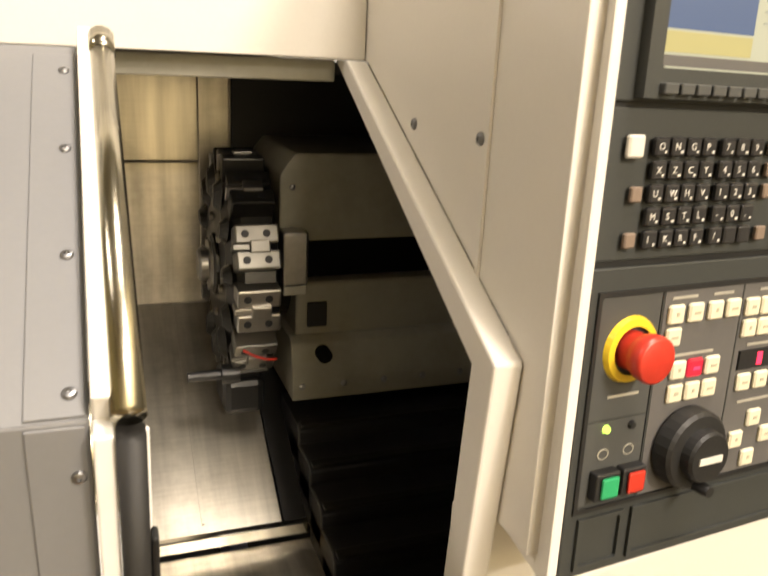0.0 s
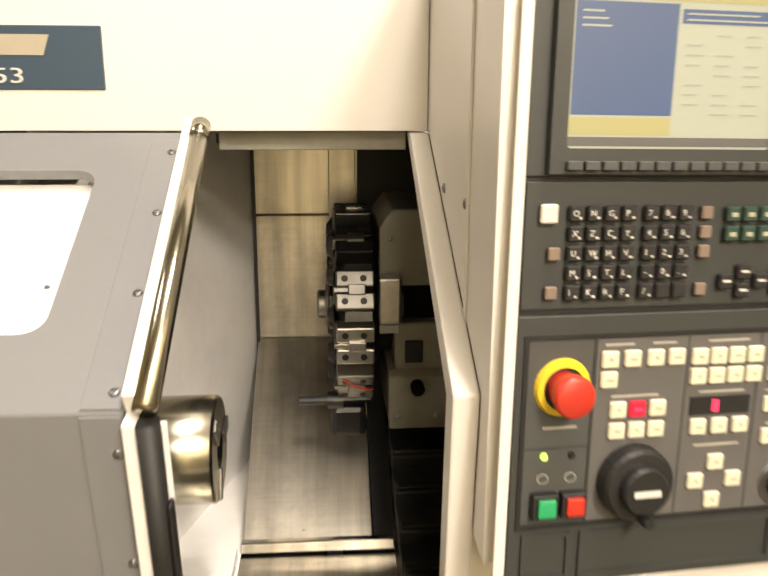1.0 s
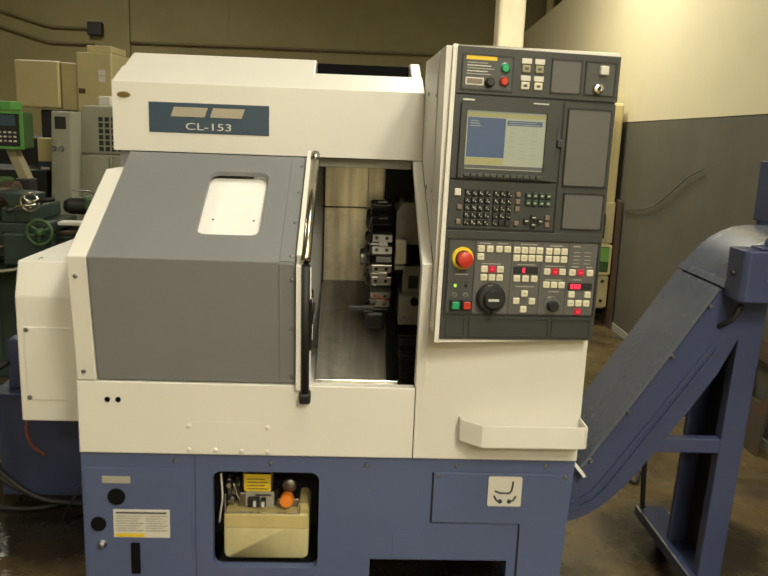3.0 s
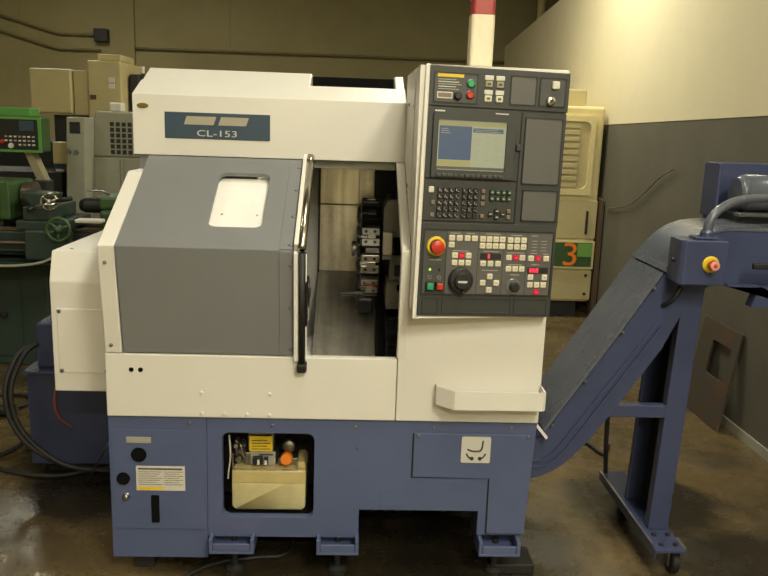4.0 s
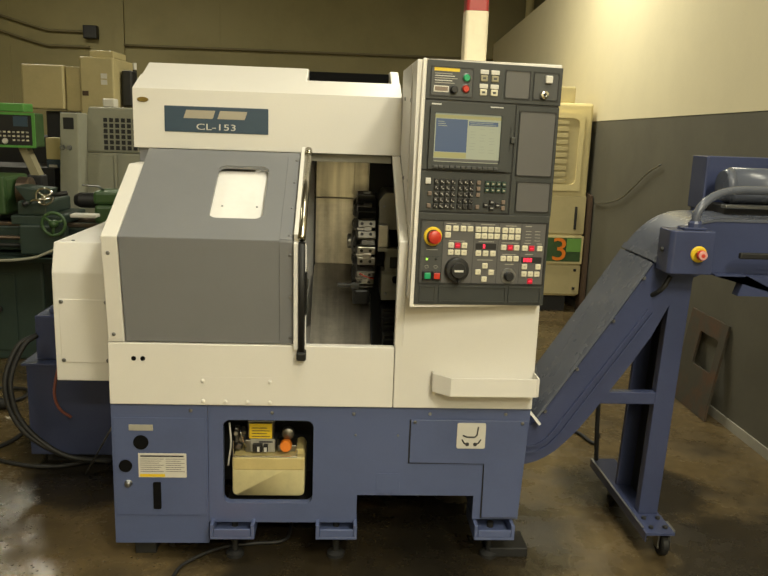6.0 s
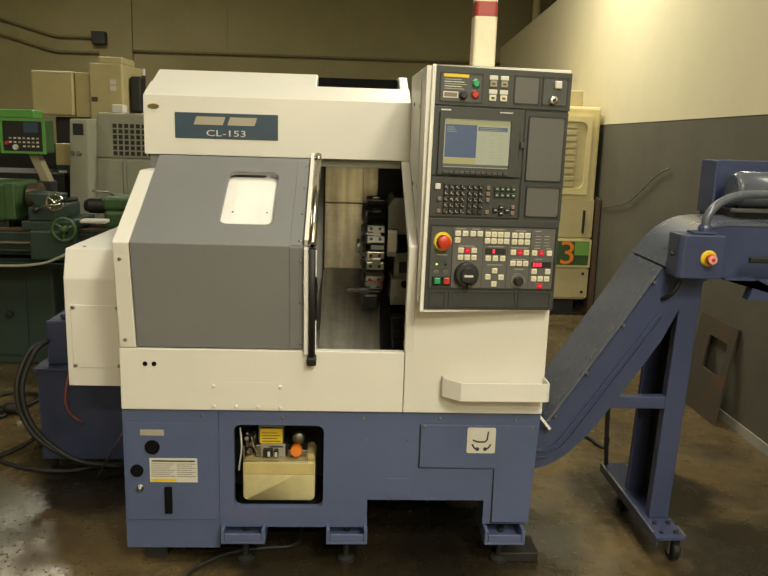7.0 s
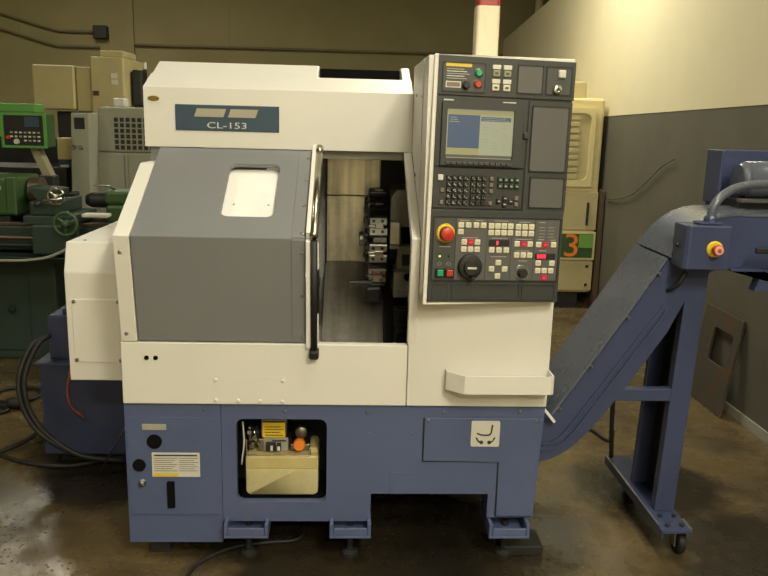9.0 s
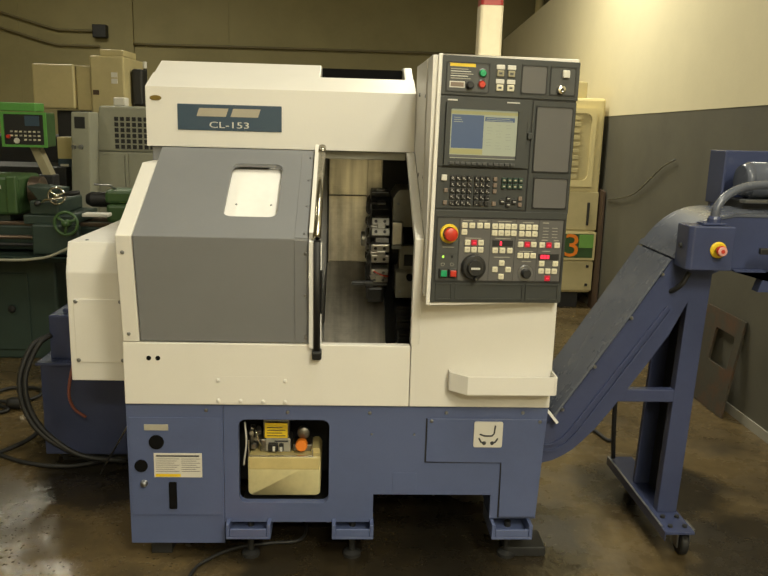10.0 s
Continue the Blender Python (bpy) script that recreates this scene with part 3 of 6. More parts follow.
for x, z in ((0.292, 0.632), (0.502, 0.632), (0.292, 0.565), (0.362, 0.564), (0.432, 0.563), (0.502, 0.562)):
    part("white_screw", turned([(0.0065, 0.0), (0.006, 0.003), (0.003, 0.0045), (0.0, 0.0045)], pose(x, -0.0013, z, 90), segs=12), WHITE, cover)

# left cheek and housing of the headstock
CHEEK = [(0.0, 0.754), (-0.04, 1.092), (0.305, 1.286), (1.24, 1.286), (1.24, 0.56), (0.032, 0.56), (0.032, 0.754)]
# Grey in place of ivory: the hood's shadow is in this strip's colour.
part("hood_shade_strip", boxes((0.006, 0.44, 1.287, 0.052, 1.2, 1.335), bevel=0.001), DOOR_GREY, lathe)
part("cheek", prism_bm(CHEEK, "x", 0.003, 0.052, bevel=0.003), WHITE, lathe)
for y, z in ((-0.004, 0.78), (-0.034, 1.04)):
    screw(lathe, (0.022, y, z), (0, -1, 0), 0.006)
CAB = [(0.2, 0.556), (0.2, 0.929), (0.235, 1.026), (0.57, 1.022), (0.9, 1.022), (0.9, 0.556)]
cab = part("drive_cover", prism_bm(CAB, "x", -0.232, -0.001, bevel=0.004), WHITE, lathe, "ivory cover box of the spindle drive")
part("cover_plate", boxes((-0.212, 0.196, 0.622, -0.05, 0.1998, 0.84), bevel=0.0015), WHITE, cab)
for x in (-0.204, -0.058):
    for z in (0.63, 0.832):
        screw(cab, (x, 0.196, z), (0, -1, 0), 0.007)
for x, y in ((-0.18, 0.27), (-0.10, 0.40)):
    screw(cab, (x, y, 1.0255), (0, 0, 1), 0.006)

# door: upright lower half, sloping upper half with a window
SLOPE_A, SLOPE_B = Vector((-0.045, 1.092)), Vector((0.37, 1.336))
slope_len = (SLOPE_B - SLOPE_A).length
slope_deg = math.degrees(math.atan2(SLOPE_B.y - SLOPE_A.y, SLOPE_B.x - SLOPE_A.x))
ON_SLOPE = pose(0, SLOPE_A.x, SLOPE_A.y, slope_deg - 90)
ON_LOWER = pose(0, 0.005, 0.756, math.degrees(math.atan2(0.05, 0.336)))
LOW = math.hypot(0.05, 0.336)
door = part("sliding_door", boxes((0.056, 0.0, 0.0, 0.574, 0.014, LOW), bevel=0.002), DOOR_GREY, lathe, "grey sliding door slid open to one side")
door.matrix_basis = ON_LOWER
W0, W1, V0, V1 = 0.306, 0.472, 0.104, 0.393
slope_door = part("sloping_door_panel", plate_hole(bmesh.new(), 0.056, 0.001, 0.574, slope_len, W0, V0, W1, V1, 0.026, 0.014, m=ON_SLOPE), DOOR_GREY, lathe, "sloping upper half of the grey door")
part("window_board", boxes((W0 - 0.01, 0.030, V0 - 0.01, W1 + 0.01, 0.034, V1 + 0.01), bevel=0), CHAMBER_WHITE, slope_door, "white board closing the door window").matrix_basis = ON_SLOPE
for x in (0.335, 0.445):
    screw(slope_door, ON_SLOPE @ Vector((x, 0.030, 0.205)), ON_SLOPE.to_3x3() @ Vector((0, -1, 0)), 0.0035)
part("door_edge_strip", boxes((0.532, -0.0028, 0.003, 0.572, -0.0004, LOW - 0.003), bevel=0.001), DOOR_GREY, door)
part("slope_edge_strip", boxes((0.532, -0.0028, 0.003, 0.572, -0.0004, slope_len - 0.02), bevel=0.001), DOOR_GREY, slope_door).matrix_basis = ON_SLOPE
for z in (0.022, 0.16, 0.295):
    screw(door, (0.565, -0.0028, z), (0, -1, 0), 0.0055)
for v in (0.022, 0.16, 0.30, 0.43):
    screw(slope_door, ON_SLOPE @ Vector((0.562, -0.0028, v)), ON_SLOPE.to_3x3() @ Vector((0, -1, 0)), 0.0055)
# bright edge plates and the door bar
part("door_lip", boxes((0.576, -0.022, -0.01, 0.590, 0.004, LOW), bevel=0.002), CHAMBER_WHITE, door, "pale edge flange of the door")
part("slope_lip", boxes((0.576, -0.026, 0.0, 0.590, 0.004, slope_len), bevel=0.002), WHITE, slope_door).matrix_basis = ON_SLOPE
# White strip standing for the lit inner edge of the grey door.
part("lit_door_edge", boxes((0.594, -0.003, 0.0, 0.614, 0.002, LOW - 0.01), bevel=0.002), CHAMBER_WHITE, door)
n = ON_SLOPE.to_3x3() @ Vector((0, -1, 0))
rail_top = Vector((0.600, SLOPE_B.x - 0.02, SLOPE_B.y - 0.011)) + 0.022 * n
rail_bend = Vector((0.600, SLOPE_A.x, SLOPE_A.y)) + 0.02 * n + Vector((0, -0.012, -0.006))
bar("handle_bar", [rail_top, rail_top.lerp(rail_bend, 0.5), rail_bend], 0.0125, SATIN_TUBE, lathe, "satin steel upper door bar")
bar("bar_socket", [rail_top + Vector((0, 0.006, 0.004)), rail_top - Vector((0, 0.022, 0.013))], 0.0135, STEEL, lathe)
grip = part("door_grip", prism_bm(rounded(0.5905, -0.034, 0.611, -0.004, 0.009), "z", -0.012, LOW), RUBBER, lathe, "long black rubber door grip", smooth=True)
grip.matrix_basis = ON_LOWER
part("grip_end", boxes((0.586, -0.04, -0.042, 0.616, -0.0, -0.013), bevel=0.006), BLACK, grip)
part("grip_clip", boxes((0.6112, -0.028, 0.11, 0.617, -0.012, 0.25), bevel=0.003), BLACK, grip)

# frame on the other side of the opening
FRAME = [(0.0, 0.754), (-0.035, 1.098), (0.412, 1.334), (0.465, 1.334), (0.003, 1.085), (0.038, 0.754)]
part("opening_frame", prism_bm(FRAME, "x", 0.894, 0.922, bevel=0.003), WHITE, lathe, "ivory bent edge of the door opening")
SIDE = [(-0.012, 0.93), (-0.07, 0.93), (-0.07, 1.63), (0.45, 1.63), (0.45, 1.336), (0.412, 1.334), (-0.032, 1.098)]
side = part("console_side_wall", prism_bm(SIDE, "x", 0.923, 0.94, bevel=0.001), WHITE, lathe)
part("side_seam", prism_bm([(0.06, 1.14), (0.066, 1.14), (0.066, 1.628), (0.06, 1.628)], "x", 0.9195, 0.9225), WHITE, side)
for y, z in ((0.08, 1.274), (0.243, 1.272), (0.088, 1.52), (0.3, 1.53)):
    screw(side, (0.923, y, z), (-1, 0, 0), 0.0065)

# hood with a vent notch
HOOD = [(0.425, 1.336), (0.425, 1.535), (0.66, 1.638), (1.25, 1.638), (1.25, 1.336)]
NOTCH = [(0.425, 1.336), (0.425, 1.535), (0.545, 1.5845), (0.56, 1.5), (1.25, 1.5), (1.25, 1.336)]
part("hood", prism_bm(HOOD, "x", -0.006, 0.584, bevel=0.004), WHITE, lathe, "ivory hood over the work area")
part("hood", prism_bm(NOTCH, "x", 0.584, 0.888, bevel=0.002), WHITE, lathe)
part("hood", prism_bm(HOOD, "x", 0.888, 0.92, bevel=0.004), WHITE, lathe)
part("hood_front", prism_bm([(0.4215, 1.3365), (0.4215, 1.5375), (0.5445, 1.5895), (0.546, 1.5862), (0.4247, 1.5345), (0.4247, 1.3365)], "x", -0.008, 0.921, bevel=0.0008), WHITE, lathe)
# Black plates fill the ivory notch with the shade of its inside.
part("vent_well", boxes((0.586, 0.565, 1.502, 0.886, 1.2, 1.53), bevel=0.001), HOLE_SHADE, lathe, "black plate standing for the shade inside the hood vent")
part("vent_back", boxes((0.586, 0.67, 1.53, 0.886, 0.69, 1.629), bevel=0.001), HOLE_SHADE, lathe)
part("maker_badge", turned([(0.0, 0.004), (0.8, 0.004), (1.0, 0.0)], pose(0.026, 0.4214, 1.499, 90) @ Matrix.Diagonal((0.02, 0.009, 1, 1))), BRASS, lathe, "small oval brass badge")
plate = part("name_plate", boxes((0.099, 0.419, 1.394, 0.456, 0.4248, 1.482), bevel=0.0015), SIGN_BLUE, lathe, "blue name plate with tan and silver characters")
lettering("model_number", "CL-153", 0.03, pose(0.208, 0.4185, 1.4035, 90), KEY_MARK, plate, width=0.135, label="pale model number CL-153")
for i, (x0, x1) in enumerate(((0.168, 0.268), (0.284, 0.378))):
    part("logo_bar", prism_bm([(x0 - 0.004, 1.4415), (x1 - 0.004, 1.4415), (x1 + 0.006, 1.4695), (x0 + 0.006, 1.4695)], "y", 0.4178, 0.4188), SIGN_TAN, plate, "plain tan logo shape")

# work area
bm = prism_bm([(0.06, 0.56), (0.04, 1.03), (0.42, 1.285), (0.97, 1.33), (0.97, 0.56)], "x", 0.0, 0.017)
for v in bm.verts:
    v.co.x += 0.587 + 0.3 * (v.co.y - 0.97)
part("chamber_wall", bm, CHAMBER_WHITE, lathe, "pale painted spindle-side chamber wall")
part("wall_gap", boxes((0.604, 0.955, 0.58, 0.611, 0.97, 1.33), bevel=0), BLACK, lathe)
part("chamber_back", boxes((0.607, 0.972, 1.13, 1.3, 0.99, 1.335), bevel=0.002), STEEL_X, lathe, "stainless back sheet")
part("chamber_back", boxes((0.607, 0.966, 0.845, 1.3, 0.99, 1.128), bevel=0.002), STEEL_X, lathe)
# Near-black sheet painting the turret's shadow and reflection onto the steel back.
part("back_shade", boxes((0.835, 0.955, 0.85, 1.27, 0.964, 1.33), bevel=0.002), DARK_INSIDE, lathe, "near-black sheet standing for the turret's dark reflection")
part("back_strip", boxes((0.772, 0.957, 0.85, 0.831, 0.9655, 1.33), bevel=0.002), STEEL_X, lathe)
part("way_cover", prism_bm([(0.53, 0.592), (0.965, 0.845), (0.965, 0.825), (0.53, 0.572)], "x", 0.607, 0.845, bevel=0.002), STEEL_X, lathe, "sloping stainless way cover")
# Right part of the steel cover, near-black for shade and the mirrored turret.
part("way_cover_shade", prism_bm([(0.53, 0.596), (0.965, 0.849), (0.965, 0.825), (0.53, 0.572)], "x", 0.847, 0.95, bevel=0.002), DARK_INSIDE, lathe, "near-black strip standing for shade and reflection on the way cover")
part("cover_joint", prism_bm([(0.545, 0.604), (0.955, 0.843), (0.955, 0.840), (0.545, 0.600)], "x", 0.715, 0.72), STEEL_X, lathe)
part("way_cover_lip", boxes((0.605, 0.515, 0.575, 0.93, 0.53, 0.597), bevel=0.002), CHROME, lathe, "bright folded lip of the way cover")
part("trough", boxes((0.49, 0.035, 0.56, 1.3, 0.51, 0.57), (0.605, 0.05, 0.57, 0.93, 0.06, 0.6), bevel=0.001), STEEL_X, lathe, "bare steel chip trough under the way cover")
part("trough_floor", boxes((0.27, 0.045, 0.5715, 0.604, 0.96, 0.5745), bevel=0), CHAMBER_WHITE, lathe, "pale chip guard floor below the chuck")
part("trough_lip", prism_bm([(0.52, 0.34), (0.60, 0.50), (0.60, 0.47), (0.60, 0.33)], "z", 0.5755, 0.60), CHAMBER_WHITE, lathe)
hose("coolant_hose", [(0.54, 0.3, 0.6), (0.60, 0.26, 0.585), (0.66, 0.33, 0.58), (0.62, 0.42, 0.585)], 0.009, RUBBER, lathe, "short black hose lying in the trough")
part("lintel", boxes((0.607, 0.46, 1.306, 0.893, 0.475, 1.334), bevel=0.002), SLIDE, lathe)
# Roof and side are near-black to hold the shade inside the chamber.
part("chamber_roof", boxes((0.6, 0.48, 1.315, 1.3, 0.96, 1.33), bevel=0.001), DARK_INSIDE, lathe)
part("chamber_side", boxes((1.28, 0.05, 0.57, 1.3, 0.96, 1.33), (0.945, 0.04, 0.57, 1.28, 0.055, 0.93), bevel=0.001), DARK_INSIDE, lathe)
part("rear_bulkhead", boxes((0.96, 0.72, 0.58, 1.27, 0.95, 0.80), bevel=0.01), DARK_INSIDE, lathe, "near-black housing below the slide")
for i in range(7):
    y, z = 0.60 - i * 0.075, 0.735 - i * 0.034
    fold = part("bellows_fold", prism_bm([(y + 0.13, z), (y, z), (y - 0.012, z - 0.012), (y - 0.012, z - 0.075), (y + 0.13, z - 0.075)], "x", 0.885, 1.275, bevel=0.003), BELLOWS, lathe, "oily black folded slide cover")
    part("fold_ledge", boxes((0.889, y - 0.016, z - 0.004, 1.271, y + 0.004, z + 0.003), bevel=0.002), TURRET_STEEL, fold)
# chuck
CX, CY, CZ = 0.599, 0.37, 0.855
chuck = part("chuck", turned([(0.0, -0.16), (0.08, -0.16), (0.083, -0.157), (0.083, -0.004), (0.079, 0.0), (0.03, 0.0), (0.026, -0.03), (0.0, -0.03)], pose(CX, CY, CZ, 0, 90), segs=48), STEEL, lathe, "bright steel three-jaw chuck", smooth=False)
for p in chuck.data.polygons:
    p.use_smooth = abs(p.normal.x) < 0.3
for i in range(3):
    m = Matrix.Translation((CX, CY, CZ)) @ Matrix.Rotation(radians(40 + 120 * i), 4, "X")
    bm = bmesh.new()
    box(bm, 0.0, -0.010, 0.03, 0.004, 0.010, 0.078, 0.001, m)
    part("jaw_slot", bm, TOOL_STEEL, chuck)
# turret with tool holders
TX, TY, TZ, TR = 0.815, 0.79, 0.972, 0.19
ACROSS = pose(TX + 0.035, TY, TZ, 0, 90)
turret = part("tool_turret", turned([(0.0, -0.082), (0.05, -0.082), (0.056, -0.078), (0.056, -0.072), (0.125, -0.072), (TR - 0.02, -0.062), (TR - 0.012, -0.05), (TR - 0.012, 0.0), (0.13, 0.016), (0.0, 0.02)], ACROSS, segs=12), TURRET_STEEL, lathe, "oily black twelve-station tool turret")
part("hub_disc", turned([(0.0, 0.022), (0.026, 0.022), (0.03, 0.018), (0.03, 0.006), (0.044, 0.004), (0.046, 0.0)], pose(TX - 0.047, TY, TZ, 0, -90), segs=32), TOOL_STEEL, turret, "worn steel hub", smooth=False)
for i in range(6):
    a = radians(60 * i + 15)
    part("hub_bolt", turned([(0.0, 0.006), (0.007, 0.006), (0.008, 0.0)], Matrix.Translation((TX - 0.038, TY + 0.085 * math.sin(a), TZ + 0.085 * math.cos(a))) @ Matrix.Rotation(radians(-90), 4, "Y"), segs=10), TOOL_STEEL, turret)
# Stations facing front get brighter steel, for the light they catch.
LIT_BLOCKS = (3,)
for i in range(12):
    m = Matrix.Translation((TX, TY, TZ)) @ Matrix.Rotation(radians(30 * i + 8), 4, "X")
    metal = GROUND_STEEL if i in LIT_BLOCKS else TOOL_STEEL if i in (2, 4) else TURRET_STEEL
    bm = bmesh.new()
    box(bm, -0.032, -0.036, TR - 0.03, 0.038, -0.006, TR + 0.013, 0.003, m)
    blk = part("tool_block", bm, metal, turret)
    bm = bmesh.new()
    box(bm, -0.032, 0.006, TR - 0.03, 0.038, 0.036, TR + 0.010, 0.003, m)
    part("clamp_block", bm, metal, blk)
    bm = bmesh.new()
    box(bm, -0.012, -0.005, TR - 0.03, 0.036, 0.005, TR + 0.006, 0.001, m)
    part("tool_slot", bm, HOLE_SHADE, blk)
    bm = bmesh.new()
    box(bm, -0.036, -0.0045, TR - 0.016, 0.02, 0.0045, TR + 0.011, 0.001, m)
    box(bm, -0.010, -0.010, TR + 0.009, 0.022, 0.010, TR + 0.017, 0.002, m)
    part("tool_bit", bm, GROUND_STEEL if i % 2 else TOOL_STEEL, blk)
    for x, y in ((-0.016, -0.021), (0.018, -0.021), (-0.016, 0.021), (0.018, 0.021)):
        top = TR + (0.0132 if y < 0 else 0.0102)
        bm = bmesh.new()
        cyl(bm, m @ Vector((x, y, top)), m @ Vector((x, y, top + 0.001)), 0.0062, segs=12)
        part("socket_screw", bm, BLACK, blk)
    a = radians(30 * i - 7)
    w = Matrix.Translation((TX - 0.036, TY, TZ)) @ Matrix.Rotation(a, 4, "X") @ Matrix.Translation((0, 0, TR - 0.045)) @ Matrix.Rotation(radians(-90), 4, "Y") @ Matrix.Diagonal((1.4, 0.8, 1, 1))
    part("clamp_wedge", turned([(0.0, 0.014), (0.014, 0.012), (0.024, 0.0)], w, segs=14), TURRET_STEEL, turret)
bm = bmesh.new()
cyl(bm, (TX - 0.105, 0.655, 0.815), (TX - 0.02, 0.655, 0.815), 0.009)
cyl(bm, (TX - 0.05, 0.655, 0.815), (TX - 0.02, 0.655, 0.815), 0.017)
part("boring_bar", bm, BELLOWS, turret)
part("lower_holder", boxes((TX - 0.045, 0.655, 0.735, TX + 0.025, 0.76, 0.80), bevel=0.012), BELLOWS, turret)
hose("coolant_line", [(TX - 0.02, 0.612, 0.872), (TX + 0.0, 0.606, 0.862), (TX + 0.02, 0.606, 0.855), (TX + 0.036, 0.612, 0.852)], 0.0022, RED, turret, "thin red coolant line")
part("turret_neck", turned([(0.0, 0.0), (0.10, 0.0), (0.10, 0.05), (0.0, 0.05)], pose(TX + 0.05, TY, TZ, 0, 90), segs=32), TURRET_STEEL, turret)
# cast slide that carries the turret
SX = TX + 0.05
slide = part("turret_slide", prism_bm([(SX + 0.012, 1.168), (SX, 1.150), (SX, 1.04), (SX + 0.05, 1.04), (1.27, 1.04), (1.27, 1.185), (SX + 0.025, 1.185)], "y", 0.66, 0.93, bevel=0.004), SLIDE, lathe, "oily grey cast turret slide")
part("slide_recess", boxes((SX + 0.02, 0.70, 0.965, 1.27, 0.93, 1.04), bevel=0.001), HOLE_SHADE, slide, "black block standing for the shaded gap across the slide")
part("lower_slide", boxes((SX + 0.03, 0.665, 0.862, 1.27, 0.93, 0.965), bevel=0.005), SLIDE, slide)
part("slide_flange", prism_bm([(0.66, 0.872), (0.645, 0.862), (0.63, 0.80), (0.63, 0.762), (0.93, 0.762), (0.93, 0.872)], "x", SX + 0.018, 1.27, bevel=0.003), SLIDE, slide, "bolted lower flange")
part("coupling", boxes((SX - 0.004, 0.615, 0.975, SX + 0.038, 0.66, 1.064), bevel=0.004), GROUND_STEEL, slide, "bright machined coupling block")
part("coupling_foot", boxes((SX - 0.002, 0.62, 0.958, SX + 0.036, 0.66, 0.974), bevel=0.002), CAST, slide)
part("slot", boxes((SX + 0.05, 0.6605, 0.885, SX + 0.085, 0.666, 0.93), bevel=0.002), BLACK, slide)
bm = bmesh.new()
cyl(bm, (SX + 0.072, 0.62, 0.845), (SX + 0.072, 0.655, 0.845), 0.013, segs=20)
part("port", bm, HOLE_SHADE, slide, "round black port")
for k in range(5):
    screw(slide, (SX + 0.035 + 0.075 * k, 0.6305, 0.788), (0, -1, 0.2), 0.006)
for z in (1.06, 1.13):
    screw(slide, (SX + 0.02, 0.66, z), (0, -1, 0), 0.005)

# ---------------------------------------------------------------- control console, turned a little and hung on the lathe
CON = Matrix.Translation((0.945, -0.0835, 1.271)) @ Matrix.Rotation(radians(6.6), 4, "Z") @ Matrix.Rotation(radians(0.9), 4, "Y") @ Matrix.Rotation(radians(-1.7), 4, "X") @ Matrix.Diagonal((0.968, 1, 0.995, 1)) @ Matrix.Translation((0, 0, -1.27))


def con_part(name, bm, mat, parent, label="", smooth=False):
    """A piece drawn in the console's own plane: x along, z up, y into the machine."""
    bm.transform(CON)
    return part(name, bm, mat, parent, label, smooth)


bm = prism_bm([(0.932, -0.088), (0.944, -0.086), (0.946, -0.077), (1.352, -0.030), (1.352, 0.04), (0.95, 0.04), (0.941, -0.055)], "z", 0.908, 1.634, bevel=0.003)
for v in bm.verts:
    v.co.x += 0.0157 * (v.co.z - 1.271)
    if v.co.y < 0.03:
        v.co.y += 0.0297 * (v.co.z - 1.271)
console = part("control_console", bm, WHITE, lathe, "ivory housing of the control console")
part("console_back", boxes((0.945, 0.042, 1.345, 1.35, 0.44, 1.63), bevel=0.003), WHITE, console)
FACE = 0.0


def module(u0, z0, u1, z1, mat=PANEL_DARK, d=0.0, name="panel_module", label=""):
    return con_part(name, boxes((u0, FACE - d, z0, u1, FACE + 0.0035, z1), bevel=0.0015), mat, console, label)


def recess(u0, z0, u1, z1, mat=PANEL_GREY):
    """A raised rim round a sunken field, black for its border and inner shadow."""
    con_part("field_shadow_rim", plate_hole(bmesh.new(), u0 - 0.003, z0 - 0.003, u1 + 0.003, z1 + 0.003, u0, z0, u1, z1, 0.006, 0.003, m=Matrix.Translation((0, FACE - 0.003, 0))), BLACK, console)
    con_part("field", prism_bm(rounded(u0, z0, u1, z1, 0.006), "y", FACE - 0.0012, FACE + 0.001), mat, console)


con_part("backing", boxes((0.0, 0.004, 0.914, 0.423, 0.02, 1.632), bevel=0), BLACK, console)
module(-0.003, 1.522, 0.427, 1.632)
module(0.0, 1.319, 0.284, 1.518)
module(0.288, 1.190, 0.425, 1.517, d=-0.002)
module(0.002, 1.197, 0.284, 1.315, d=-0.002)
module(0.0, 0.914, 0.423, 1.192)
BTN = {}


def button(kind, u, z, w, h, mat, depth=0.006, label="", mark=None):
    """A bevelled key on the console's face, on one shared mesh for each kind."""
    if kind not in BTN:
        bm = bmesh.new()
        box(bm, -w / 2, -depth, -h / 2, w / 2, 0.0, h / 2, bevel=min(w, h) * 0.1, segs=1)
        ob = part("key", bm, mat)
        BTN[kind] = ob.data
        bpy.data.objects.remove(ob)
    return share("key", BTN[kind], CON @ Matrix.Translation((u, FACE, z)), console, label)


def knob(name, u, z, profile, mat, label="", parent=None):
    return con_part(name, turned(profile, pose(u, FACE, z, 90)), mat, parent or console, label, smooth=False)


def flat(name, u0, z0, u1, z1, mat, label="", d=0.0015):
    return con_part(name, boxes((u0, FACE - d, z0, u1, FACE + 0.0005, z1), bevel=0), mat, console, label)


# upper strip: alarm field, mode lamps, blank field, key switch
recess(0.017, 1.534, 0.143, 1.612, PANEL_MID)
flat("warning_strip", 0.024, 1.602, 0.102, 1.611, YELLOW, "yellow warning strip")
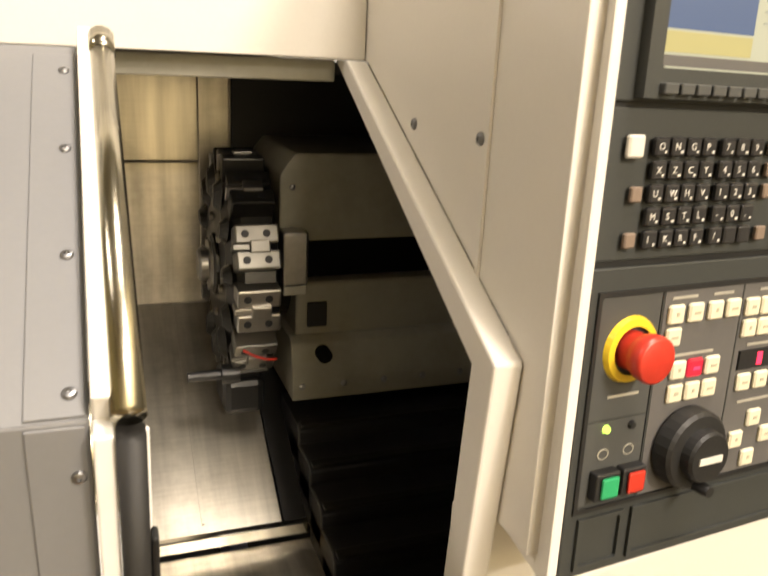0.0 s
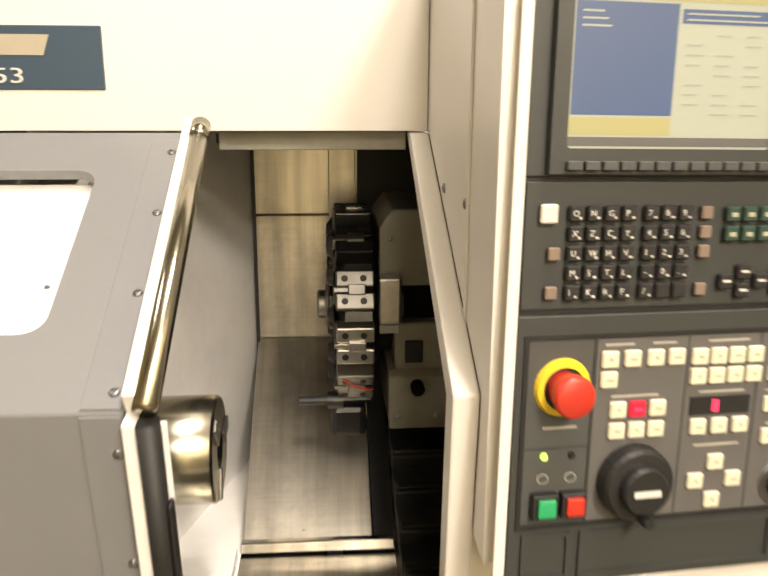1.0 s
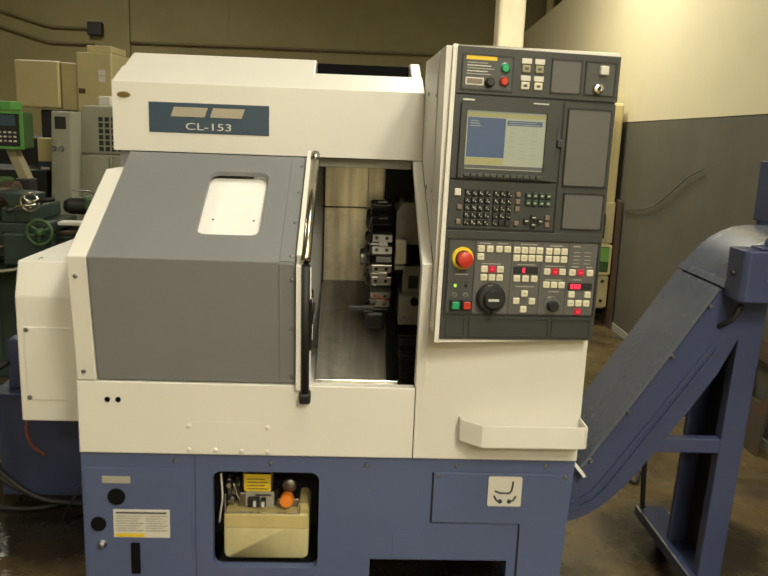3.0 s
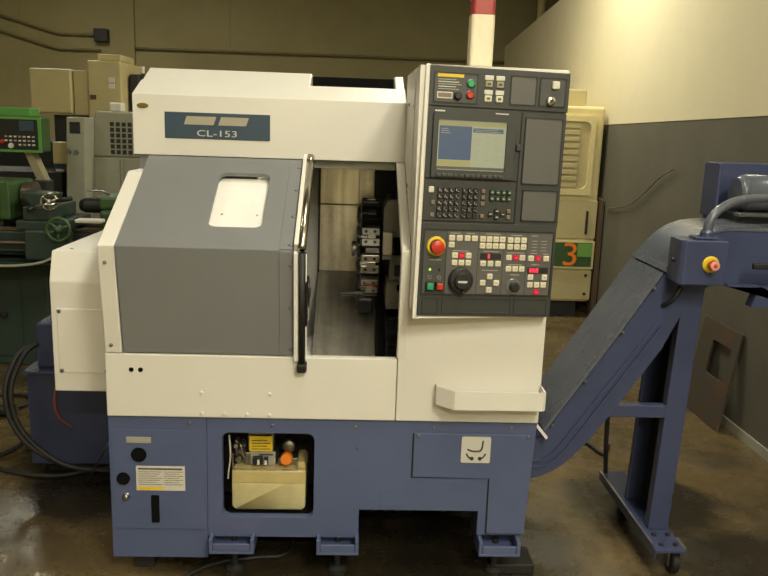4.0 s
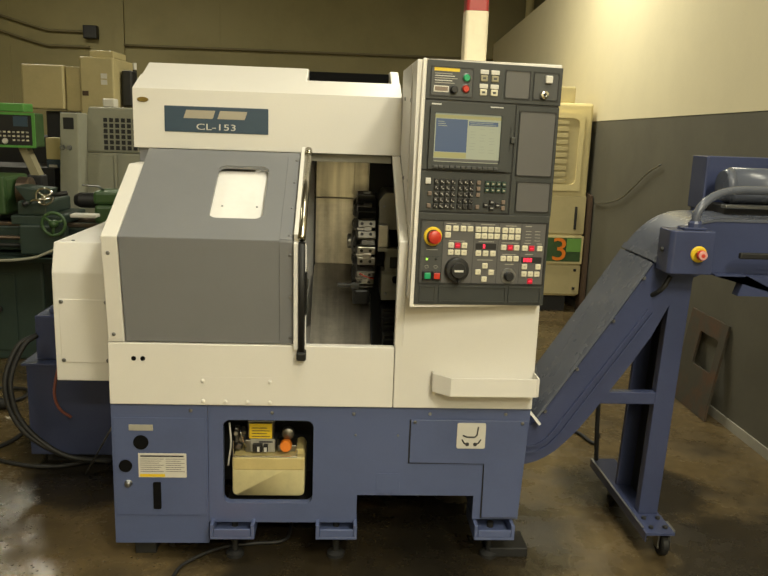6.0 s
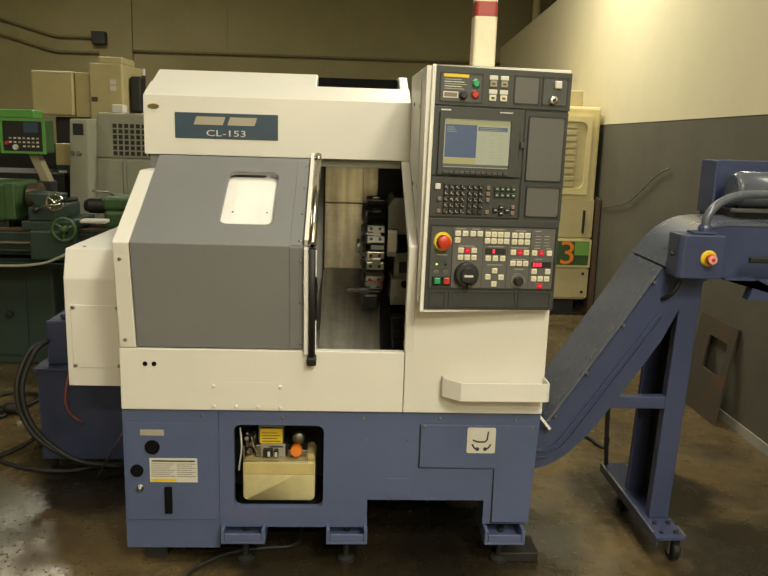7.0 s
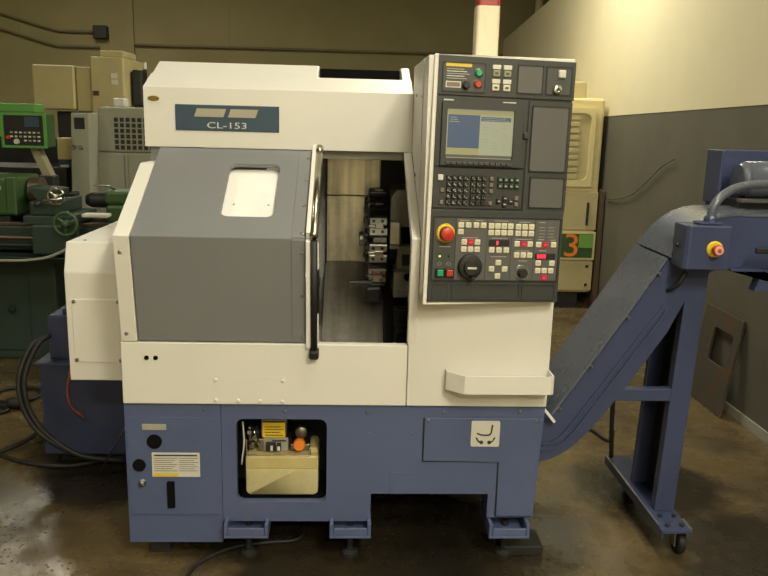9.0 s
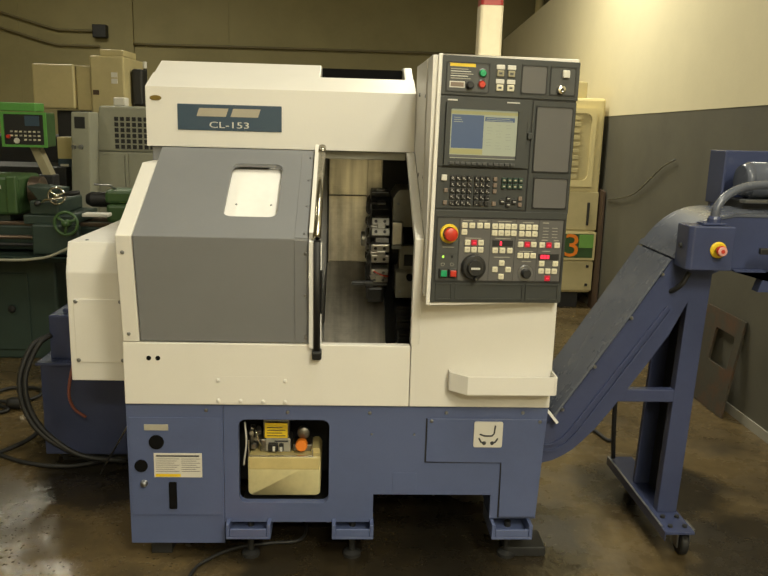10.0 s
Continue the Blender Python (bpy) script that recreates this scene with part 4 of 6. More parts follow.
for i in range(5):
    flat("print_line", 0.027, 1.594 - i * 0.0065, 0.08 + 0.008 * (i % 3), 1.5962 - i * 0.0065, KEY_MARK if i % 2 else CAST)
flat("label_frame", 0.025, 1.543, 0.071, 1.561, PAPER)
flat("red_label", 0.028, 1.546, 0.068, 1.558, KEY_TAN, "dull red label", d=0.0022)
knob("selector", 0.086, 1.551, [(0.0, 0.016), (0.008, 0.016), (0.011, 0.012), (0.012, 0.0)], BLACK)
knob("button_ring", 0.124, 1.586, [(0.0115, 0.004), (0.0135, 0.003), (0.0145, 0.0)], SCREW)
knob("green_button", 0.124, 1.586, [(0.0, 0.009), (0.008, 0.009), (0.010, 0.006), (0.0115, 0.0)], GREEN_BTN, "round green button")
knob("button_ring", 0.123, 1.555, [(0.0115, 0.004), (0.0135, 0.003), (0.0145, 0.0)], SCREW)
knob("red_button", 0.123, 1.555, [(0.0, 0.009), (0.008, 0.009), (0.010, 0.006), (0.0115, 0.0)], RED, "round red button")
for u, z in ((0.178, 1.606), (0.212, 1.606), (0.178, 1.566), (0.212, 1.566)):
    button("lamp", u, z, 0.026, 0.013, PAPER, 0.004, "white lamp tile")
    button("olive" if z > 1.58 else "beige", u, z - 0.0175, 0.022, 0.018, OLIVE_KEY if z > 1.58 else CREAM_KEY, 0.005)
    flat("key_legend", u - 0.005, z - 0.0205, u + 0.005, z - 0.0145, PANEL_MID, d=0.0054)
recess(0.247, 1.538, 0.322, 1.614)
recess(0.337, 1.538, 0.413, 1.614, PANEL_MID)
button("square", 0.381, 1.596, 0.022, 0.022, PAPER, 0.012, "square silver push button")
knob("key_switch", 0.369, 1.551, [(0.0, 0.014), (0.006, 0.016), (0.012, 0.014), (0.0145, 0.0)], CHROME, "chrome key switch")
knob("lock_hole", 0.369, 1.551, [(0.0, 0.0165), (0.004, 0.0168), (0.0055, 0.0155)], BLACK)
# screen
con_part("bezel", plate_hole(bmesh.new(), 0.018, 1.322, 0.268, 1.502, 0.033, 1.344, 0.241, 1.484, 0.004, 0.012, m=Matrix.Translation((0, FACE - 0.010, 0))), PANEL_DARK, console, "charcoal screen surround")
scr = flat("screen", 0.031, 1.342, 0.248, 1.486, SCREEN_BODY, "lit colour screen with blue and pale green windows")
for n_, r, m_ in (("blue_window", (0.038, 1.373, 0.136, 1.468), SCREEN_BLUE), ("yellow_bar", (0.036, 1.356, 0.136, 1.371), SCREEN_YELLOW), ("title_bar", (0.034, 1.470, 0.244, 1.479), SCREEN_YELLOW),
                  ("blue_line", (0.140, 1.452, 0.232, 1.464), SCREEN_BLUE), ("grey_line", (0.034, 1.346, 0.244, 1.354), PANEL_GREY)):
    flat(n_, *r, m_, d=0.0022)
for i in range(3):
    flat("print_line", 0.044, 1.459 - i * 0.006, 0.064 + 0.004 * i, 1.4605 - i * 0.006, SCREEN_BODY, d=0.0028)
for i in range(9):
    for k in range(3):
        if (i * 7 + k * 5) % 4:
            flat("print_line", 0.146 + k * 0.03, 1.442 - i * 0.0085, 0.160 + k * 0.03 + 0.002 * (i % 3), 1.4432 - i * 0.0085, SCREEN_INK, d=0.0022)
for i in range(2):
    flat("print_line", 0.144, 1.4545 + i * 0.005, 0.226 - 0.01 * i, 1.4558 + i * 0.005, SCREEN_BODY, d=0.0028)
for i in range(12):
    button("soft", 0.040 + i * 0.0172, 1.3295, 0.0145, 0.008, PANEL_MID, 0.016)
flat("maker_mark", 0.022, 1.5065, 0.052, 1.5105, KEY_MARK)
flat("maker_mark", 0.205, 1.5065, 0.245, 1.5095, KEY_MARK)
con_part("card_slot", boxes((0.262, FACE - 0.006, 1.38, 0.272, FACE + 0.002, 1.455), bevel=0.002), BLACK, console)
con_part("card_latch", boxes((0.274, FACE - 0.008, 1.405, 0.29, FACE + 0.002, 1.425), bevel=0.003), PANEL_DARK, console)
recess(0.301, 1.314, 0.413, 1.500)
recess(0.308, 1.206, 0.413, 1.292)
# keyboard
LEGENDS = ("ONGP789", "XZCY456", "UWHV123", "MSTL-0.", "IKRF/  ")
for r in range(5):
    for c in range(7):
        u, z = 0.050 + c * 0.0175 + (0.005 if c > 3 else 0), 1.2865 - r * 0.0181
        button("black", u, z, 0.0145, 0.0145, KEY_BLACK, 0.006)
        if LEGENDS[r][c] != " ":
            lettering("key_mark", LEGENDS[r][c], 0.0078, CON @ pose(u - 0.0045, FACE - 0.0062, z - 0.0022, 90), KEY_MARK, console, depth=0.0003)
            con_part("key_mark", boxes((u + 0.0014, FACE - 0.0066, z - 0.0046, u + 0.0036 + 0.0006 * (c % 2), FACE - 0.0058, z - 0.0026), bevel=0), KEY_MARK, console)
    if r != 3:
        button("tan", 0.1825, 1.2865 - r * 0.0181, 0.0115, 0.012, KEY_TAN, 0.005)
for r in range(2):
    for c in range(4):
        button("green_key", 0.210 + c * 0.0178, 1.285 - r * 0.0185, 0.0145, 0.0145, KEY_GREEN, 0.006)
        flat("key_legend", 0.207 + c * 0.0178, 1.2825 - r * 0.0185, 0.2135 + c * 0.0178, 1.2865 - r * 0.0185, KEY_INK, d=0.0064)
for u, z in ((0.228, 1.230), (0.209, 1.221), (0.247, 1.221), (0.228, 1.212)):
    button("black", u, z, 0.0145, 0.0145, KEY_BLACK, 0.006)
    flat("key_legend", u - 0.004, z - 0.0008, u + 0.004, z + 0.0016, KEY_MARK, d=0.0064)
for u, z in ((0.265, 1.231), (0.265, 1.213)):
    button("tan", u, z, 0.0115, 0.012, KEY_TAN, 0.005)
button("white_key", 0.023, 1.2865, 0.0165, 0.0175, PAPER, 0.006, "white reset key")
button("tan", 0.030, 1.2500, 0.0115, 0.012, KEY_TAN, 0.005)
button("tan", 0.029, 1.2140, 0.0115, 0.012, KEY_TAN, 0.005)
# operator panel
for u0, z0, u1, z1, m_ in ((0.012, 1.062, 0.078, 1.168, PANEL_MID), (0.082, 0.982, 0.178, 1.168, PANEL_GREY), (0.180, 0.982, 0.258, 1.168, PANEL_GREY), (0.260, 0.982, 0.332, 1.168, PANEL_GREY), (0.334, 0.982, 0.412, 1.168, PANEL_GREY), (0.012, 0.984, 0.078, 1.060, PANEL_MID)):
    flat("operator_field", u0, z0, u1, z1, m_, d=0.0008)
con_part("operator_frame", plate_hole(bmesh.new(), 0.007, 0.977, 0.417, 1.173, 0.011, 0.981, 0.413, 1.169, 0.004, 0.002, m=Matrix.Translation((0, FACE - 0.002, 0))), BLACK, console)
for u in (0.080, 0.179, 0.259, 0.333):
    flat("divider", u - 0.0008, 0.982, u + 0.0008, 1.168, PANEL_DARK, d=0.0012)
knob("guard_ring", 0.048, 1.122, [(0.021, 0.006), (0.027, 0.0055), (0.0295, 0.0)], YELLOW, "yellow ring round the emergency stop")
estop = knob("emergency_stop", 0.048, 1.122, [(0.0, 0.033), (0.0175, 0.0325), (0.0197, 0.031), (0.0203, 0.028), (0.0200, 0.021), (0.0180, 0.016), (0.0165, 0.012), (0.0170, 0.0)], RED, "red mushroom emergency stop button")
for p in estop.data.polygons:
    p.use_smooth = True
ROWS_OF_KEYS = ((1.148, 0.095, 0.0235, 2), (1.148, 0.143, 0.0225, 2), (1.128, 0.095, 0.02, 1), (1.147, 0.191, 0.0205, 4), (1.127, 0.191, 0.0205, 4), (1.146, 0.278, 0.0212, 3), (1.126, 0.278, 0.0212, 3),
                (1.097, 0.107, 0.0425, 2), (1.0755, 0.107, 0.0212, 3), (1.0745, 0.196, 0.0236, 3), (1.094, 0.277, 0.0425, 2), (1.060, 0.278, 0.021, 3), (1.093, 0.347, 0.049, 2), (1.036, 0.350, 0.045, 2), (1.013, 0.350, 0.0216, 3),
                (1.036, 0.220, 0.1, 1), (1.0165, 0.199, 0.043, 2), (0.995, 0.220, 0.1, 1))
for z, u, step, count in ROWS_OF_KEYS:
    for i in range(count):
        button("cream", u + i * step, z, 0.0178, 0.0168, CREAM_KEY, 0.005)
        k = (i + int(z * 1000)) % 3
        flat("key_legend", u + i * step - 0.0035 + 0.001 * k, z - 0.0012, u + i * step + 0.004 - 0.0012 * k, z + 0.0012 + 0.0006 * k, KEY_INK, d=0.0054)
for u, z in ((0.128, 1.097), (0.299, 1.094), (0.3695, 1.093), (0.372, 0.991)):
    button("lit", u, z, 0.0178, 0.0168, LED_DIM, 0.005, "lit red key")
    flat("lit_legend", u - 0.004, z - 0.0015, u + 0.004, z + 0.0015, LED_RED, d=0.0055)
for u0, u1, z in ((0.186, 0.252, 1.096), (0.338, 0.405, 1.057)):
    flat("display", u0, z - 0.009, u1, z + 0.009, BLACK, "black segment display", d=0.003)
for u0, u1, z in ((0.210, 0.2165, 1.096), (0.345, 0.352, 1.057), (0.3545, 0.3625, 1.057), (0.365, 0.373, 1.057)):
    flat("display_digits", u0, z - 0.006, u1, z + 0.006, LED_RED, "glowing red digits", d=0.0036)
for u, m_ in ((0.033, LED_GREEN), (0.062, BLACK)):
    knob("indicator", u, 1.053, [(0.0, 0.004), (0.003, 0.004), (0.0042, 0.0)], m_)
    con_part("ring_mark", turned([(0.005, 0.0012), (0.0062, 0.0012), (0.0062, 0.0), (0.005, 0.0)], pose(u, FACE - 0.0005, 1.030, 90) @ Matrix.Diagonal((1, 0.8, 1, 1))), CAST, console)
con_part("start_guard", boxes((0.021, FACE - 0.011, 0.991, 0.048, FACE, 1.017), bevel=0.002), BLACK, console)
con_part("stop_guard", boxes((0.051, FACE - 0.011, 0.991, 0.078, FACE, 1.017), bevel=0.002), BLACK, console)
con_part("start_button", boxes((0.0255, FACE - 0.014, 0.9945, 0.0445, FACE - 0.0113, 1.0135), bevel=0.002), GREEN_BTN, console, "square green start button")
con_part("stop_button", boxes((0.0555, FACE - 0.014, 0.9945, 0.0745, FACE - 0.0113, 1.0135), bevel=0.002), RED, console, "square red stop button")
hw = knob("handwheel", 0.128, 1.024, [(0.0, 0.034), (0.022, 0.034), (0.024, 0.031), (0.024, 0.022), (0.034, 0.021), (0.037, 0.018), (0.038, 0.004), (0.034, 0.0)], BLACK, "black pulse handwheel")
con_part("wheel_label", boxes((0.114, FACE - 0.0352, 1.020, 0.142, FACE - 0.0338, 1.026), bevel=0), KEY_MARK, hw)
con_part("wheel_crank", turned([(0.0, 0.018), (0.005, 0.018), (0.006, 0.012), (0.006, 0.0)], pose(0.132, FACE - 0.018, 0.992, 90)), BLACK, hw)
con_part("dial_ring", turned([(0.015, 0.001), (0.0235, 0.001), (0.0245, 0.0), (0.015, 0.0)], pose(0.299, FACE - 0.001, 1.006, 90)), SCREW, console, "silver dial scale")
knob("override_knob", 0.299, 1.006, [(0.0, 0.02), (0.012, 0.02), (0.0145, 0.016), (0.0155, 0.0)], BLACK)
for u0, u1, z in ((0.09, 0.12, 1.162), (0.14, 0.165, 1.162), (0.20, 0.245, 1.162), (0.28, 0.315, 1.160), (0.345, 0.365, 1.160), (0.10, 0.15, 1.110), (0.195, 0.245, 1.110), (0.27, 0.325, 1.108), (0.345, 0.365, 1.108), (0.385, 0.402, 1.107), (0.275, 0.32, 1.0725), (0.195, 0.245, 1.054), (0.285, 0.315, 1.042), (0.03, 0.065, 1.082), (0.35, 0.375, 1.074)):
    flat("print_line", u0, z - 0.0012, u1, z + 0.0012, CAST, d=0.0016)
for i in range(4):
    for u in (0.347, 0.377):
        flat("print_line", u, 1.144 - i * 0.0095, u + 0.018, 1.1455 - i * 0.0095, CAST, d=0.0016)
for u0, u1 in ((0.014, 0.066), (0.076, 0.296), (0.303, 0.412)):
    con_part("lower_tray", plate_hole(bmesh.new(), u0, 0.922, u1, 0.972, u0 + 0.004, 0.926, u1 - 0.004, 0.968, 0.003, 0.003, m=Matrix.Translation((0, FACE - 0.0035, 0))), PANEL_DARK, console)

# tray under the console, signal tower
T = [(1.018, 0.0), (1.018, -0.03), (1.07, -0.075), (1.342, -0.072), (1.352, -0.066), (1.352, 0.0)]
tray = part("tray", prism_bm(T, "z", 0.618, 0.624), WHITE, lathe, "shallow ivory shelf tray")
for (ax, ay), (bx, by) in zip(T[:-1], T[1:]):
    d = Vector((bx - ax, by - ay, 0))
    s = d.cross(Vector((0, 0, 1))).normalized() * -0.004
    part("tray_rim", prism_bm([(ax, ay), (bx, by), (bx + s.x, by + s.y), (ax + s.x, ay + s.y)], "z", 0.624, 0.677), WHITE, tray)
tower = part("signal_tower", prism_bm(rounded(1.128, 0.41, 1.208, 0.49, 0.012), "z", 1.63, 1.836, bevel=0.0), TOWER, lathe, "dirty ivory signal tower with a red lens")
part("red_lens", prism_bm(rounded(1.129, 0.411, 1.207, 0.489, 0.012), "z", 1.837, 1.884), TOWER_RED, tower, "dull red lens")
part("lens_cap", prism_bm(rounded(1.129, 0.411, 1.207, 0.489, 0.012), "z", 1.885, 1.93), TOWER, tower)

# ---------------------------------------------------------------- chip conveyor
conv = thing("chip_conveyor", "blue painted inclined chip conveyor on a castored stand", "conveyor", at=(1.6, 0.3, 0))
INV = Matrix.Translation((-1.6, -0.3, 0))


def cpart(name, bm, mat, parent=None, label="", smooth=False):
    if parent is None:
        bm.transform(INV)
        return part(name, bm, mat, conv, label, smooth)
    bm.transform(INV)
    return part(name, bm, mat, parent, label, smooth)


Y0, Y1 = 0.12, 0.395
OUT = [(1.36, 0.46), (1.385, 0.447), (1.405, 0.466), (1.528, 0.656), (1.637, 0.828), (1.755, 1.02), (1.81, 1.085), (1.86, 1.115), (2.6, 1.115), (2.6, 0.99), (1.92, 0.99), (1.87, 0.965), (1.83, 0.895), (1.775, 0.772), (1.70, 0.652), (1.598, 0.498), (1.55, 0.432), (1.509, 0.386), (1.478, 0.355), (1.445, 0.332), (1.412, 0.315), (1.378, 0.305), (1.36, 0.304)]
cpart("trunk", prism_bm(OUT, "y", Y0, Y1, bevel=0.0), SHADED_BLUE, None, "blue sheet steel conveyor trunk")
# folded ribs along the side of the incline
for off, deep in ((0.0, 0.010), (0.024, 0.008)):
    a, b = Vector((1.462 + off, 0.432 - off * 0.4)), Vector((1.752 + off * 0.7, 0.868 - off * 0.4))
    w = Vector((0.006, -0.004))
    cpart("side_rib", prism_bm([tuple(a), tuple(a + w), tuple(b + w), tuple(b)], "y", Y0 - deep, Y0 - 0.0005, bevel=0.001), SHADED_BLUE)
    run = [(1.375, 0.375 - off), (1.405 + off * 0.2, 0.38 - off), (1.434 + off * 0.6, 0.398 - off * 0.8), (1.462 + off, 0.432 - off * 0.4)]
    cpart("elbow_rib", prism_bm(run + [(x + 0.005, z - 0.006) for x, z in run[::-1]], "y", Y0 - deep, Y0 - 0.0005), SHADED_BLUE)
cpart("cover", prism_bm([(1.408, 0.477), (1.526, 0.661), (1.635, 0.833), (1.752, 1.024), (1.745, 1.029), (1.628, 0.838), (1.519, 0.666), (1.401, 0.482)], "y", Y0 - 0.006, Y1 + 0.006, bevel=0.001), BLUE_GREY, None, "grey-blue sheet cover of the incline")
hump = cpart("hump_cover", prism_bm([(1.760, 1.045), (1.782, 1.078), (1.806, 1.106), (1.832, 1.130), (1.865, 1.152), (1.905, 1.168), (1.95, 1.176), (2.6, 1.178), (2.6, 1.171), (1.95, 1.169), (1.907, 1.161), (1.868, 1.145), (1.837, 1.124), (1.812, 1.10), (1.789, 1.073), (1.767, 1.04)], "y", Y0 - 0.006, Y1 + 0.006), BLUE_GREY, None, "rounded grey-blue cover of the conveyor head")
for q in hump.data.polygons:
    q.use_smooth = True
hump.data.set_sharp_from_angle(angle=radians(32))
cpart("joint_flange", prism_bm([(1.748, 1.034), (1.761, 1.028), (1.772, 1.046), (1.759, 1.053)], "y", Y0 - 0.012, Y1 + 0.012, bevel=0.001), BLUE_GREY)
cpart("head_side", prism_bm([(1.80, 1.0), (2.6, 1.0), (2.6, 1.169), (1.95, 1.167), (1.90, 1.157), (1.85, 1.131), (1.81, 1.095)], "y", Y0 - 0.004, Y0 - 0.0005), SHADED_BLUE)
box_ = cpart("switch_box", prism_bm([(1.772, 0.015), (1.905, 0.015), (1.905, 0.114), (1.760, 0.114), (1.760, 0.027)], "z", 1.008, 1.148, bevel=0.004), SHADED_BLUE, None, "blue switch box")
cpart("stop_ring", turned([(0.012, 0.006), (0.022, 0.006), (0.026, 0.003), (0.026, 0.0)], pose(1.854, 0.015, 1.075, 90)), YELLOW, box_, "yellow ring")
cpart("stop_button", turned([(0.0, 0.034), (0.010, 0.034), (0.0155, 0.031), (0.017, 0.026), (0.016, 0.018), (0.009, 0.012), (0.009, 0.0)], pose(1.854, 0.015, 1.075, 90)), RED, box_, "red stop button")
cpart("button_face", turned([(0.0, 0.0355), (0.013, 0.035), (0.0145, 0.033), (0.0145, 0.028)], pose(1.854, 0.015, 1.075, 90)), PINK, box_, "faded pink button face")
cpart("button_dot", turned([(0.0, 0.0364), (0.006, 0.0362), (0.0065, 0.035)], pose(1.854, 0.015, 1.075, 90)), RED, box_)
cpart("side_button", turned([(0.0, 0.008), (0.007, 0.008), (0.008, 0.0)], pose(1.760, 0.07, 1.08, 0, -90)), BLACK, box_)
cpart("conduit_flange", boxes((1.81, 0.04, 1.149, 1.885, 0.095, 1.156), bevel=0.002), SHADED_BLUE, box_)
cpart("conduit_gland", turned([(0.0, 0.0), (0.021, 0.0), (0.021, 0.012), (0.017, 0.02), (0.0, 0.02)], pose(1.855, 0.066, 1.156), segs=12), SHADED_BLUE, box_)
cpart("gusset", prism_bm([(1.945, 1.0), (2.05, 1.0), (2.03, 0.93), (2.2, 0.93), (2.2, 0.995), (1.945, 0.995)], "y", 0.07, 0.11), SHADED_BLUE, None)
cpart("lever", boxes((2.0, 0.03, 1.06, 2.2, 0.045, 1.08), bevel=0.004), BLACK)
cpart("edge_flap", prism_bm([(1.366, 0.507), (1.373, 0.512), (1.412, 0.466), (1.405, 0.460)], "y", 0.085, 0.119, bevel=0.001), CHAMBER_WHITE, None, "small pale flap at the foot of the incline")
PST = [(1.799, 0.118), (1.869, 0.118), (1.898, 0.99), (1.828, 0.99)]
cpart("post", prism_bm(PST, "y", 0.121, 0.16, bevel=0.003), SHADED_BLUE)
cpart("post", prism_bm(PST, "y", 0.345, 0.365, bevel=0.003), SHADED_BLUE)
# Near-black instead of blue: the plate's shade is in its colour.
cpart("post_web", prism_bm([(1.855, 0.118), (1.863, 0.118), (1.892, 0.97), (1.884, 0.97)], "y", 0.162, 0.343), DARK_INSIDE, None, "web plate between the posts, shade in its near-black colour")
cpart("cross_bar", boxes((1.618, 0.123, 0.528, 1.815, 0.155, 0.572), bevel=0.003), SHADED_BLUE)
cpart("foot_plate", boxes((1.778, -0.015, 0.108, 1.876, 0.585, 0.118), (1.774, -0.015, 0.085, 1.7775, 0.585, 0.118), bevel=0.001), SHADED_BLUE)
cpart("worn_edge", boxes((1.7735, 0.02, 0.1185, 1.781, 0.58, 0.1215), bevel=0.0008), SCREW, None, "bare worn steel edge of the foot plate")
for y in (0.02, 0.085):
    for x in (1.805, 1.855):
        cpart("bolt", turned([(0.0, 0.008), (0.008, 0.008), (0.009, 0.006), (0.009, 0.0)], pose(x, y, 0.118), segs=6), DARK_INSIDE)
for y in (0.055, 0.53):
    cpart("castor", turned([(0.0, -0.014), (0.036, -0.014), (0.042, -0.009), (0.042, 0.009), (0.036, 0.014), (0.0, 0.014)], pose(1.865, y, 0.042, 0, 90)), RUBBER, None, "black castor wheel", smooth=False)
    cpart("castor_fork", boxes((1.842, y - 0.02, 0.03, 1.848, y + 0.02, 0.10), (1.882, y - 0.02, 0.03, 1.888, y + 0.02, 0.10), (1.835, y - 0.035, 0.098, 1.895, y + 0.035, 0.107), bevel=0.001), SCREW)
cpart("motor_plate", boxes((2.042, 0.5, 1.10, 2.6, 0.52, 1.372), (2.03, 0.40, 1.18, 2.041, 0.52, 1.372), bevel=0.004), SHADED_BLUE)
bm = bmesh.new()
cyl(bm, (2.105, 0.37, 1.272), (2.5, 0.37, 1.272), 0.065, segs=32)
cyl(bm, (2.08, 0.37, 1.272), (2.105, 0.37, 1.272), 0.052, 0.065, segs=32)
motor = cpart("motor", bm, BLUE_GREY, None, "glossy grey-blue drive motor", smooth=False)
for p in motor.data.polygons:
    p.use_smooth = len(p.vertices) == 4
cpart("motor_mount", boxes((2.07, 0.31, 1.166, 2.5, 0.45, 1.205), bevel=0.004), DARK_INSIDE)
cpart("motor_bracket", boxes((2.05, 0.26, 1.20, 2.5, 0.30, 1.212), bevel=0.002), SCREW)
o = Vector((-1.6, -0.3, 0))
hose("conduit", [Vector(p) + o for p in ((1.855, 0.065, 1.155), (1.86, 0.065, 1.205), (1.90, 0.08, 1.245), (1.98, 0.12, 1.268), (2.10, 0.16, 1.272), (2.3, 0.2, 1.26))], 0.014, BLUE_GREY, conv, "grey flexible conduit")
hose("power_cable", [Vector(p) + o for p in ((1.80, 0.08, 0.99), (1.77, 0.10, 0.93), (1.72, 0.3, 0.84), (1.66, 0.52, 0.74))], 0.008, RUBBER, conv, "black power cable")
